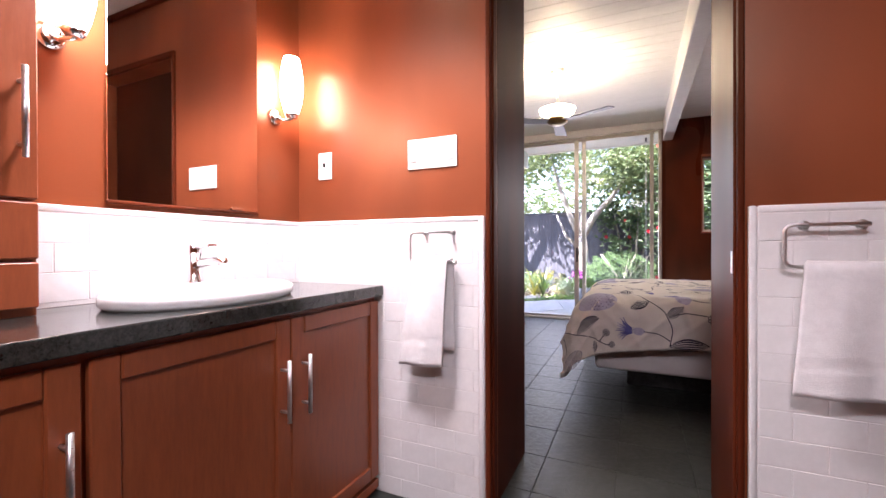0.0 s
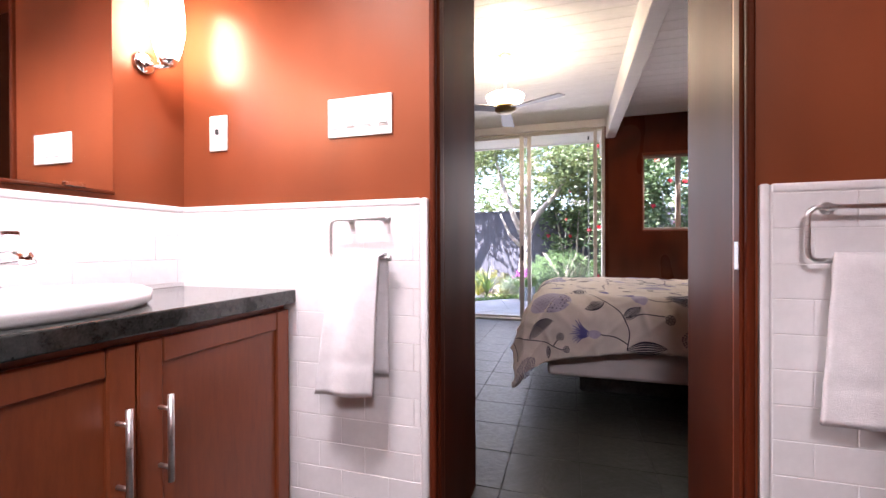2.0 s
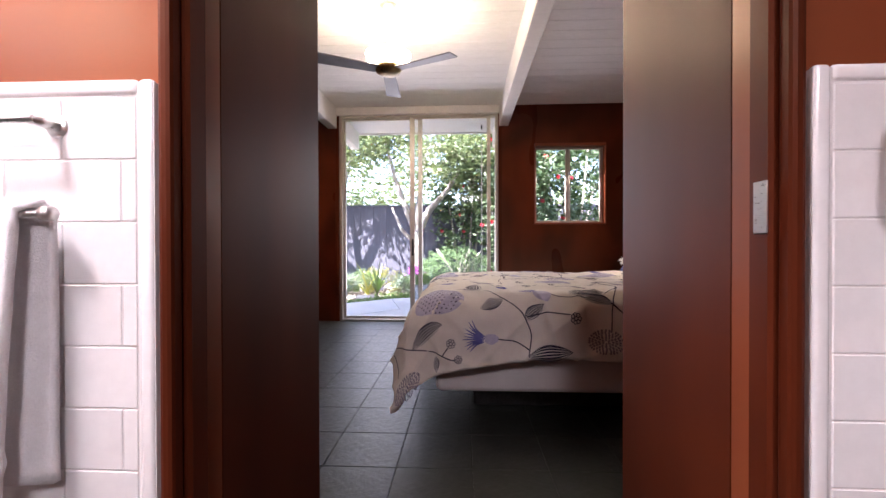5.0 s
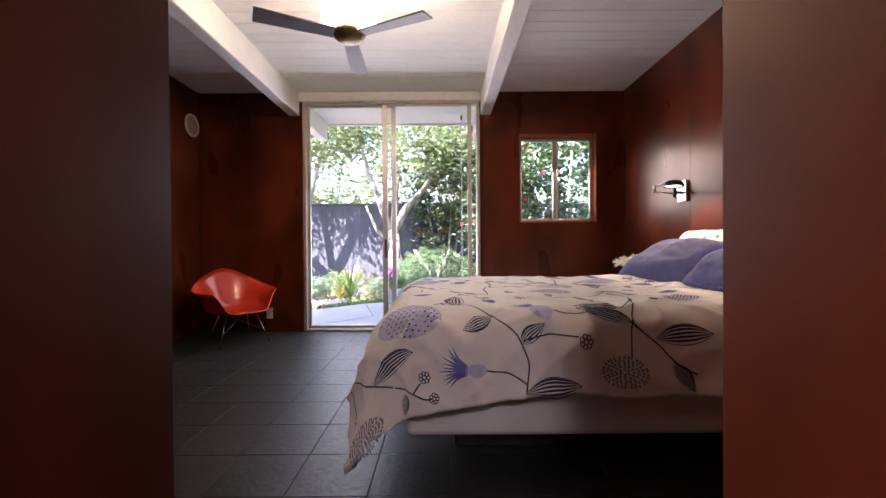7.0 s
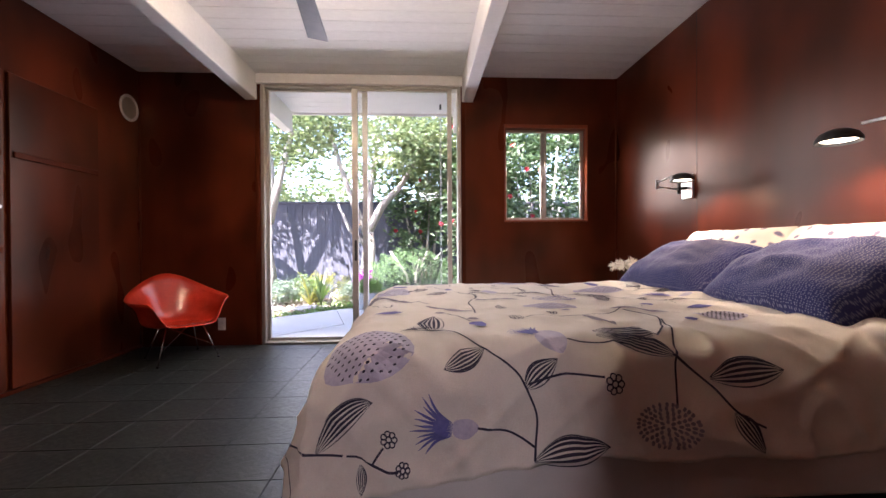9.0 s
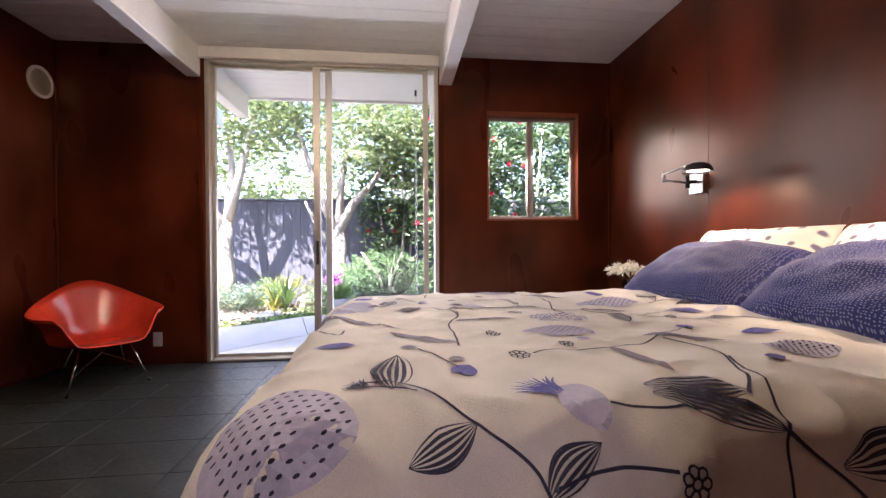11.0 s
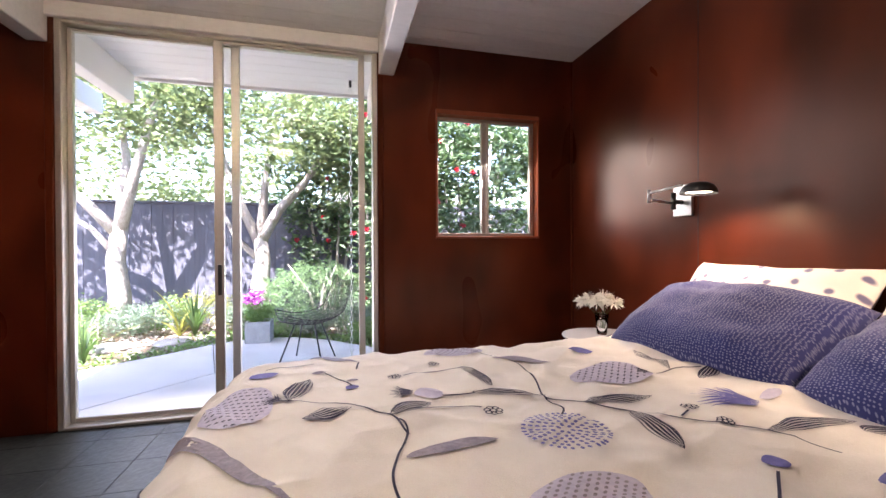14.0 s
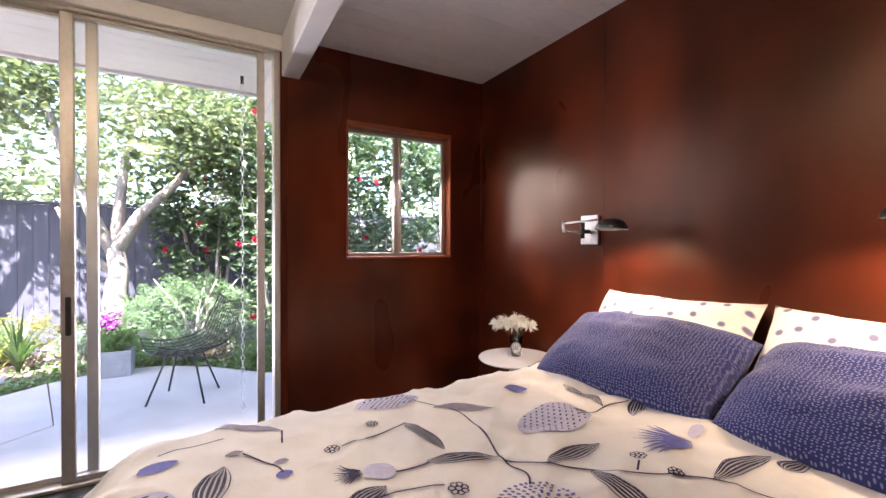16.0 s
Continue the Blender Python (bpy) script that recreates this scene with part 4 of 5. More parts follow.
def print_leaf(ends, width, kind):
    (ax, ay), (bx, by) = ends
    d = Vector((bx - ax, by - ay))
    n = Vector((-d.y, d.x)).normalized()
    steps = 14

    def at(t, off):
        half = width / 2 * math.sin(math.pi * min(1, t * 0.98 + 0.02)) ** 0.8
        bow = 0.10 * width * math.sin(math.pi * t)
        return (ax + d.x * t + n.x * (off * half + bow), ay + d.y * t + n.y * (off * half + bow))

    bm = bmesh.new()
    if kind == "stripe":
        for off in (-1, -0.62, -0.25, 0.12, 0.5, 0.82, 1):
            w = 0.0035 if abs(off) == 1 else width * 0.11
            ribbon(bm, [at(k / steps, off) for k in range(steps + 1)], w, 0.0042, True)
        part("printed_leaf", bm, M_INK, duvet)
    else:
        a = [[bm.verts.new(drape(*at(k / steps, off), 0.0034)) for k in range(steps + 1)] for off in (-1, -0.5, 0, 0.5, 1)]
        for p, q in zip(a, a[1:]):
            for k in range(steps):
                bm.faces.new((p[k], p[k + 1], q[k + 1], q[k]))
        part("printed_leaf", bm, M_GREYP if kind == "grey" else M_BLUEP, duvet)


def print_stem(pts):
    bm = bmesh.new()
    ribbon(bm, smooth_line(pts), 0.0055, 0.0034)
    part("printed_stem", bm, M_INK, duvet)


def print_disc(at, rx, ry, kind):
    c = at[0]
    bm = bmesh.new()
    if kind == "scatter":
        r = random.Random(int(c[0] * 100 + c[1] * 1000))
        n = max(4, round(rx / 0.0155))
        for ring in range(1, n + 1):
            for q in range(ring * 6):
                a = 2 * math.pi * (q + 0.5 * (ring % 2)) / (ring * 6) + r.uniform(-0.05, 0.05)
                blot(bm, (c[0] + rx * ring / n * math.cos(a), c[1] + ry * ring / n * math.sin(a)), 0.0065, 0.0045, 0.0036, a, 1, 7)
        part("printed_seed_head", bm, M_BLUEP if c[0] > 0.3 and c[1] > 3.1 else M_GREYP, duvet)
        return
    blot(bm, c, rx, ry, 0.0030)
    part("printed_bloom", bm, M_BLUEP if kind == "blue" else M_LAVP, duvet)
    if kind in ("dots", "plain"):
        bm = bmesh.new()
        k = 0
        for i in range(-6, 7):
            for j in range(-6, 7):
                u, v = (i + 0.5 * (j % 2)) / 5.6, j / 5.6
                if u * u + v * v < 0.86:
                    blot(bm, (c[0] + rx * u, c[1] + ry * v), 0.0055, 0.0032, 0.0042, 0.5, 1, 7)
        part("printed_dots", bm, M_INK if kind == "dots" else M_GREYP, duvet)


def print_berry(at, r):
    """A cluster of small open rings."""
    c, r = at[0], 0.72 * r
    bm = bmesh.new()
    for k in range(8):
        d, a = (0.0, 0.0) if k == 0 else (0.66 * r, 2 * math.pi * k / 7)
        m = (c[0] + d * math.cos(a), c[1] + d * math.sin(a))
        ribbon(bm, [(m[0] + 0.33 * r * math.cos(q * math.pi / 5), m[1] + 0.33 * r * math.sin(q * math.pi / 5)) for q in range(11)], 0.0036, 0.004)
    part("printed_berry", bm, M_INK, duvet)


def print_fan(ends, length):
    c, tip = ends
    base = math.atan2(tip[1] - c[1], tip[0] - c[0])
    bm = bmesh.new()
    across = (-math.sin(base), math.cos(base))
    for k in range(11):
        q = (k - 5) / 5
        a = base + 0.74 * q
        l = length * (1.18 - 0.12 * abs(q) + 0.10 * math.sin(k * 2.4))
        root = (c[0] + across[0] * 0.16 * length * q, c[1] + across[1] * 0.16 * length * q)
        mid = (root[0] + l * 0.5 * math.cos(a - 0.25 * q), root[1] + l * 0.5 * math.sin(a - 0.25 * q))
        ribbon(bm, smooth_line([root, mid, (root[0] + l * math.cos(a), root[1] + l * math.sin(a))], 5), 0.085 * length, 0.0044 + 0.0001 * (k % 3), True)
    part("printed_petals", bm, M_BLUEP if length > 0.07 else M_INK, duvet)


print_disc([(-0.237, 2.998)], 0.128, 0.104, "dots")
print_leaf([(0.084, 2.982), (-0.027, 2.925)], 0.055, "stripe")
print_leaf([(0.184, 2.878), (0.275, 2.941)], 0.055, "stripe")
print_stem([(-0.13, 3.113), (-0.035, 3.113), (0.077, 2.99), (0.161, 2.923), (0.185, 2.882), (0.212, 2.805), (0.195, 2.713)])
print_stem([(0.193, 2.888), (0.295, 2.909), (0.399, 2.898)])
print_berry([(0.424, 2.881)], 0.035)
print_fan([(-0.009, 2.789), (-0.095, 2.798)], 0.086)
print_disc([(0.023, 2.788)], 0.034, 0.024, "pale")
print_stem([(0.056, 2.787), (0.136, 2.777), (0.199, 2.741)])
print_leaf([(0.195, 2.713), (0.407, 2.724)], 0.070, "stripe")
print_leaf([(-0.427, 2.801), (-0.212, 2.85)], 0.070, "stripe")
print_stem([(-0.6, 2.999), (-0.43, 2.8), (-0.209, 2.702), (-0.145, 2.688)])
print_leaf([(-0.267, 2.704), (-0.263, 2.63)], 0.055, "stripe")
print_berry([(-0.17, 2.762)], 0.030)
print_berry([(-0.134, 2.691)], 0.025)
print_stem([(-0.21, 2.705), (-0.184, 2.741)])
print_stem([(-0.609, 3.048), (-0.602, 2.873), (-0.586, 2.758)])
print_disc([(-0.506, 2.652)], 0.096, 0.053, "scatter")
print_disc([(0.557, 2.778)], 0.075, 0.052, "scatter")
print_stem([(0.711, 3.191), (0.626, 3.0), (0.602, 2.941), (0.586, 2.823)])
print_leaf([(0.419, 3.028), (0.602, 2.941)], 0.060, "stripe")
print_stem([(0.602, 2.941), (0.68, 2.877), (0.741, 2.811), (0.813, 2.771)])
print_leaf([(0.684, 2.891), (0.902, 2.908)], 0.070, "stripe")
print_leaf([(0.734, 2.811), (0.79, 2.717)], 0.050, "stripe")
print_fan([(0.245, 3.034), (0.204, 3.095)], 0.073)
print_disc([(0.28, 3.016)], 0.044, 0.058, "pale")
print_stem([(0.323, 3.007), (0.414, 2.995), (0.487, 2.984)])
print_leaf([(-0.05, 3.084), (-0.045, 3.284)], 0.085, "stripe")
print_fan([(-0.1, 3.099), (-0.136, 3.119)], 0.041)
print_stem([(-0.104, 3.1), (-0.073, 3.102), (-0.008, 3.068)])
print_leaf([(-0.27, 3.452), (-0.155, 3.431)], 0.060, "blue")
print_stem([(-0.587, 4.349), (-0.26, 3.627), (-0.206, 3.631)])
print_leaf([(-0.445, 4.13), (-0.038, 3.623)], 0.040, "grey")
print_leaf([(-0.066, 3.577), (0.119, 3.424)], 0.055, "grey")
print_stem([(0.113, 3.37), (0.127, 3.562), (0.125, 3.688), (0.178, 3.837), (0.169, 3.902)])
print_leaf([(0.158, 3.732), (0.37, 3.766)], 0.050, "grey")
print_leaf([(-0.036, 3.363), (0.007, 3.36)], 0.030, "grey")
print_stem([(0.007, 3.342), (0.052, 3.252), (0.087, 3.191)])
print_leaf([(0.07, 3.24), (0.11, 3.249)], 0.030, "grey")
print_disc([(0.095, 3.173)], 0.028, 0.030, "blue")
print_berry([(0.245, 3.274)], 0.035)
print_stem([(0.28, 3.281), (0.395, 3.316), (0.505, 3.338), (0.649, 3.377), (0.818, 3.499)])
print_berry([(0.398, 3.37)], 0.028)
print_leaf([(0.454, 3.428), (0.491, 3.413)], 0.030, "blue")
print_leaf([(0.505, 3.338), (0.516, 3.1)], 0.050, "grey")
print_disc([(0.449, 3.527)], 0.111, 0.061, "plain")
print_stem([(0.671, 3.37), (0.72, 3.245), (0.646, 3.084), (0.577, 3.003)])
print_leaf([(0.419, 3.055), (0.591, 3.011)], 0.070, "stripe")
print_leaf([(0.824, 3.534), (0.869, 3.512)], 0.050, "blue")
print_leaf([(0.636, 3.403), (0.892, 3.348)], 0.035, "grey")
print_leaf([(0.955, 3.427), (1.041, 3.38)], 0.050, "blue")
print_disc([(0.954, 3.241)], 0.089, 0.062, "dots")
print_leaf([(0.776, 3.163), (0.791, 3.128)], 0.050, "blue")
print_berry([(0.237, 3.52)], 0.030)
print_disc([(-0.227, 4.116)], 0.084, 0.133, "dots")
print_leaf([(-0.104, 4.123), (-0.062, 4.305)], 0.075, "stripe")
print_fan([(-0.129, 4.132), (-0.168, 4.15)], 0.043)
print_stem([(-0.133, 4.133), (0.037, 4.052), (0.112, 3.972), (0.155, 3.934), (0.17, 3.86), (0.18, 3.83)])
print_leaf([(0.059, 4.005), (-0.062, 3.993)], 0.060, "stripe")
print_leaf([(0.152, 3.936), (0.272, 4.016)], 0.060, "stripe")
print_berry([(0.419, 3.924)], 0.035)
print_stem([(0.162, 3.934), (0.284, 3.986), (0.397, 3.952)])
print_fan([(0.236, 4.091), (0.178, 4.095)], 0.058)
print_disc([(0.281, 4.082)], 0.042, 0.034, "pale")
print_stem([(0.318, 4.066), (0.365, 4.063), (0.418, 4.07)])
print_leaf([(0.412, 4.076), (0.609, 3.997)], 0.050, "stripe")
print_stem([(0.542, 4.497), (0.615, 4.352), (0.655, 4.263), (0.63, 4.095), (0.595, 3.973), (0.603, 3.894), (0.573, 3.847)])
print_disc([(0.535, 3.765)], 0.097, 0.096, "scatter")
print_stem([(0.595, 3.973), (0.67, 3.902), (0.752, 3.814), (0.892, 3.715), (0.98, 3.623), (1.009, 3.516)])
print_leaf([(0.669, 3.889), (0.909, 3.921)], 0.060, "stripe")
print_leaf([(0.748, 3.814), (0.716, 3.609)], 0.060, "stripe")
print_berry([(0.927, 3.808)], 0.030)
print_stem([(0.905, 3.789), (0.855, 3.759)])
print_berry([(0.924, 3.7)], 0.026)
print_leaf([(0.973, 3.633), (1.223, 3.618)], 0.060, "stripe")
print_leaf([(1.151, 3.559), (1.252, 3.553)], 0.060, "stripe")
print_disc([(0.905, 4.099)], 0.145, 0.084, "dots")
print_leaf([(1.159, 4.305), (1.113, 4.073)], 0.050, "stripe")
print_stem([(0.982, 4.07), (1.111, 4.071), (1.229, 4.058)])
print_leaf([(1.141, 3.977), (1.292, 4.045)], 0.050, "stripe")
print_fan([(1.038, 4.098), (0.972, 4.072)], 0.040)
print_fan([(1.1, 3.758), (1.033, 3.862)], 0.124)
print_disc([(1.196, 3.801)], 0.034, 0.017, "pale")
print_leaf([(0.918, 4.386), (1.008, 4.352)], 0.050, "blue")
print_leaf([(1.231, 4.605), (1.41, 4.603)], 0.050, "stripe")
print_disc([(0.47, 4.49)], 0.120, 0.060, "dots")
print_leaf([(0.454, 4.322), (0.485, 4.104)], 0.050, "stripe")
print_leaf([(0.588, 4.366), (0.781, 4.267)], 0.050, "grey")
print_berry([(0.203, 4.247)], 0.030)
print_berry([(0.357, 4.346)], 0.026)
print_stem([(0.233, 4.254), (0.33, 4.269), (0.452, 4.318)])
print_leaf([(-0.25, 4.369), (-0.167, 4.392)], 0.060, "blue")
print_stem([(-0.219, 4.464), (-0.173, 4.473), (-0.057, 4.477)])
print_leaf([(-0.087, 4.598), (0.099, 4.434)], 0.040, "grey")
print_stem([(0.099, 4.434), (0.087, 4.352)])
print_berry([(0.225, 4.624)], 0.028)
print_leaf([(-0.059, 4.357), (-0.012, 4.357)], 0.025, "grey")
print_stem([(-0.016, 4.348), (0.051, 4.246), (0.065, 4.189)])
print_disc([(0.067, 4.183)], 0.020, 0.015, "blue")
print_leaf([(0.052, 4.259), (0.09, 4.251)], 0.025, "grey")

# ---- garden ----
bm = bmesh.new()
bmesh.ops.create_grid(bm, x_segments=40, y_segments=40, size=400)
for v in bm.verts:
    v.co.z = -0.075
setting("ground", bm, M_SOIL, "mulched garden soil reaching away", "ground")


def slab(name, outline, z0, z1, material, label, category):
    bm = bmesh.new()
    top = [bm.verts.new((x, y, z1)) for x, y in outline]
    low = [bm.verts.new((x, y, z0)) for x, y in outline]
    bm.faces.new(top)
    bm.faces.new(low[::-1])
    for k in range(len(top)):
        q = (k + 1) % len(top)
        bm.faces.new((top[k], low[k], low[q], top[q]))
    return setting(name, bm, material, label, category)


slab("pavement_1", [(-4.5, 6.01), (-2.05, 6.01), (-1.048, 7.03), (-1.38, 8.24), (-1.75, 7.86), (-2.29, 7.42), (-2.9, 7.05), (-4.5, 6.7)], -0.09, -0.030, M_CONCRETE, "pale concrete patio slab with a saw-cut joint", "patio")
slab("pavement_2", [(-2.04, 6.01), (3.4, 6.01), (3.4, 6.9), (1.2, 7.15), (0.42, 7.62), (-0.05, 8.12), (-0.5, 8.42), (-0.95, 8.48), (-1.37, 8.25), (-1.040, 7.025)], -0.09, -0.032, M_CONCRETE, "pale concrete patio slab with a saw-cut joint", "patio")


def leaf_mesh(name, centres, size, material, parent=None, label="", seed=1, droop=0.0, slim=0.5, flat=0.3, fold=0.25):
    """Many small pointed leaves, two triangles each side of a folded rib."""
    r = np.random.RandomState(seed)
    n = len(centres)
    c = np.asarray(centres, float)
    way = r.normal(size=(n, 3))
    way[:, 2] = way[:, 2] * flat - droop
    way /= np.linalg.norm(way, axis=1)[:, None] + 1e-9
    ref = r.normal(size=(n, 3))
    side = np.cross(way, ref)
    side /= np.linalg.norm(side, axis=1)[:, None] + 1e-9
    up = np.cross(side, way)
    l = (size * r.uniform(0.6, 1.3, n))[:, None]
    v = np.empty((n, 4, 3))
    v[:, 0] = c - way * l * 0.5
    v[:, 1] = c + side * l * slim * 0.5 + up * l * fold * 0.3
    v[:, 2] = c + way * l * 0.5
    v[:, 3] = c - side * l * slim * 0.5 + up * l * fold * 0.3
    base = np.arange(n)[:, None] * 4
    faces = np.concatenate([base + [0, 1, 2], base + [0, 2, 3]], axis=1).reshape(-1, 3)
    me = bpy.data.meshes.new(name)
    me.from_pydata(v.reshape(-1, 3).tolist(), [], faces.tolist())
    return mesh_part(name, me, material, parent, label)


def clumps(middle, spread, count, per, radius, seed):
    """Leaf places gathered in clumps inside an ellipsoid, with gaps between."""
    r = np.random.RandomState(seed)
    out = []
    for _ in range(count):
        d = r.normal(size=3)
        d /= np.linalg.norm(d)
        q = np.asarray(middle) + np.asarray(spread) * d * r.uniform(0.25, 1.0) ** 0.6
        rad = radius * r.uniform(0.6, 1.3)
        out.append(q + r.normal(size=(per, 3)) * [rad * 0.55, rad * 0.55, rad * 0.4])
    return np.concatenate(out)


def tree(at, trunk, limbs, crowns, seed, label, leaf=M_LEAF, size=0.10):
    t = thing("tree", at, label, "tree")
    bm = tube([Vector(at) + Vector(p) for p in trunk], 0.15, 14, end=0.09)
    part("trunk", bm, M_BARK, t, smooth=True)
    for pts, r in limbs:
        part("limb", tube([Vector(at) + Vector(p) for p in pts], r, 10, end=r * 0.35), M_BARK, t, smooth=True)
    rest = []
    for k, (mid, spread, count) in enumerate(crowns):
        rest.append(clumps(np.asarray(at) + mid, spread, count, 42, 0.30, seed + k))
    leaf_mesh("crown", np.concatenate(rest), size, leaf, t, "broad glossy green leaves", seed, 0.25)
    return t


tree((-2.82, 9.35, -0.075), [(0, 0, 0), (0.04, 0, 0.5), (-0.02, 0.02, 1.0), (0.05, 0, 1.5)],
     [([(0.04, 0, 1.4), (0.25, -0.1, 2.1), (0.5, -0.2, 2.9), (0.7, -0.2, 3.7)], 0.085), ([(0.03, 0, 1.35), (-0.35, -0.05, 1.8), (-0.9, -0.2, 2.3), (-1.5, -0.3, 3.0)], 0.08), ([(0.05, 0, 1.5), (0.0, 0.3, 2.4), (-0.2, 0.5, 3.6)], 0.08), ([(-0.02, 0.0, 1.1), (-0.3, 0.0, 1.45), (-0.8, 0.1, 1.75)], 0.05)],
     [((0.2, -0.1, 3.6), (1.5, 0.9, 1.0), 90), ((-1.4, -0.1, 3.4), (1.2, 0.9, 1.1), 70), ((0.9, -0.2, 2.9), (0.8, 0.5, 0.5), 28), ((0.75, -1.0, 2.75), (0.4, 0.35, 0.4), 16), ((-1.3, -1.0, 2.9), (0.7, 0.4, 0.4), 18)], 11, "spreading garden tree with pale sunlit trunk and green leaves")
tree((-1.03, 9.30, -0.075), [(0, 0, 0), (-0.02, 0, 0.5), (0.03, 0, 1.0), (0.0, 0, 1.3)],
     [([(0.0, 0, 1.25), (0.25, -0.05, 1.7), (0.62, -0.1, 2.1), (1.0, -0.2, 2.7)], 0.085), ([(0.0, 0, 1.2), (-0.22, 0, 1.7), (-0.45, -0.1, 2.4), (-0.7, -0.2, 3.4)], 0.075), ([(0.0, 0, 1.3), (0.05, 0.2, 2.2), (0.2, 0.4, 3.4)], 0.075), ([(0.03, 0, 0.95), (-0.3, -0.1, 1.3), (-0.5, -0.1, 1.75)], 0.05)],
     [((0.1, -0.1, 3.6), (1.5, 0.9, 1.0), 80), ((1.3, -0.3, 2.9), (1.0, 0.7, 1.0), 60), ((0.55, -0.9, 2.6), (0.9, 0.4, 0.55), 40), ((1.5, -0.5, 2.3), (0.8, 0.5, 0.7), 36)], 31, "forked garden tree with pale sunlit trunk and green leaves")
# yellow crown: yellow leaves plus the fan light's glow reflected in the slider
tree((0.35, 10.9, -0.075), [(0, 0, 0), (0, 0, 0.8), (0.1, 0, 1.6)], [([(0.1, 0, 1.5), (-0.3, 0, 2.6), (-0.6, -0.2, 3.8)], 0.07), ([(0.1, 0, 1.5), (0.5, 0, 2.6), (0.8, -0.2, 3.6)], 0.07)],
     [((-0.2, -0.2, 3.9), (1.6, 0.9, 0.8), 42), ((0.6, -0.2, 3.0), (1.2, 0.8, 0.8), 30)], 51, "light tree behind the fence, yellow-green for leaves and reflected fan glow", M_LEAFY, 0.09)


def camellia(at, middle, spread, count, blooms, seed):
    c = thing("camellia_bush", at, "dark glossy camellia bush with red blooms", "bush", "camellias outside the window")
    for k in range(4):
        a = k * 1.7
        part("stem", tube([Vector(at) + Vector((0.1 * math.cos(a), 0.1 * math.sin(a), 0)), Vector(at) + Vector((0.25 * math.cos(a), 0.25 * math.sin(a), 1.2)), Vector(at) + Vector((0.5 * math.cos(a), 0.4 * math.sin(a), 2.6))], 0.03, 8, end=0.012), M_BARK, c, smooth=True)
    leaf_mesh("foliage", clumps(np.asarray(middle), spread, count, 44, 0.20, seed), 0.105, M_CAMLEAF, c, "", seed, 0.35, 0.45)
    r = random.Random(seed)
    for _ in range(blooms):
        p = Vector((middle[0] + r.uniform(-0.9, 0.9) * spread[0], middle[1] - spread[1] * r.uniform(0.75, 1.0), middle[2] + r.uniform(-0.8, 0.85) * spread[2]))
        bm = bmesh.new()
        for q in range(16):
            a, el = q * 2.4, 0.2 + 0.07 * q
            d = Vector((math.cos(a) * math.cos(el), -math.sin(el), math.sin(a) * math.cos(el)))
            s = d.orthogonal().normalized() * 0.016
            vs = [bm.verts.new(p + x) for x in (d * 0.004, d * 0.03 + s, d * 0.046, d * 0.03 - s)]
            bm.faces.new(vs)
        part("bloom", bm, M_REDPETAL, c, "red camellia bloom")


camellia((1.75, 8.2, -0.075), (1.75, 8.15, 1.75), (0.95, 0.6, 1.75), 190, 16, 71)
camellia((0.75, 8.75, -0.075), (0.75, 8.7, 1.8), (0.65, 0.55, 1.75), 125, 10, 83)
camellia((-0.05, 9.72, -0.075), (-0.05, 9.62, 1.95), (0.75, 0.32, 1.35), 105, 7, 89)
camellia((3.2, 8.6, -0.075), (3.2, 8.5, 1.8), (0.9, 0.6, 1.7), 60, 5, 95)

maple = thing("weeping_maple", (-0.22, 9.0, -0.075), "low feathery lace-leaf maple mound", "shrub")
for k in range(5):
    a = k * 1.3
    part("branch", tube([(-0.22, 9.0, -0.07), (-0.22 + 0.15 * math.cos(a), 9.0 + 0.15 * math.sin(a), 0.45), (-0.22 + 0.5 * math.cos(a), 9.0 + 0.4 * math.sin(a), 0.85)], 0.022, 8, end=0.006), M_BARK, maple, smooth=True)
rr = np.random.RandomState(5)
q = rr.normal(size=(9000, 3))
q /= np.linalg.norm(q, axis=1)[:, None]
q[:, 2] = np.abs(q[:, 2])
q = q * (0.78 + 0.22 * rr.uniform(size=(9000, 1)) + 0.07 * np.sin(q[:, :1] * 14 + q[:, 2:] * 19)) * [0.92, 0.62, 0.74]
leaf_mesh("foliage", q + [-0.22, 9.0, 0.16], 0.055, M_MAPLE, maple, "fine drooping leaflets", 6, 0.5, 0.16)


def blades(name, at, count, length, width, material, label, category, seed, lean=0.7, group=""):
    """A tuft of strap leaves that arch outwards."""
    r = random.Random(seed)
    bm = bmesh.new()
    for _ in range(count):
        a = r.uniform(0, 2 * math.pi)
        l, k = length * r.uniform(0.6, 1.1), r.uniform(0.15, 1) * lean
        side = Vector((-math.sin(a), math.cos(a), 0)) * width / 2
        prev = None
        for s in range(6):
            t = s / 5
            p = Vector(at) + Vector((math.cos(a) * l * k * t ** 1.4, math.sin(a) * l * k * t ** 1.4, l * (t - 0.45 * k * t * t * 1.3)))
            w = side * (1 - t ** 2 * 0.95)
            cur = (bm.verts.new(p - w), bm.verts.new(p + w))
            if prev:
                bm.faces.new((prev[0], prev[1], cur[1], cur[0]))
            prev = cur
    return tagged(part(name, bm, material), label, category, group)


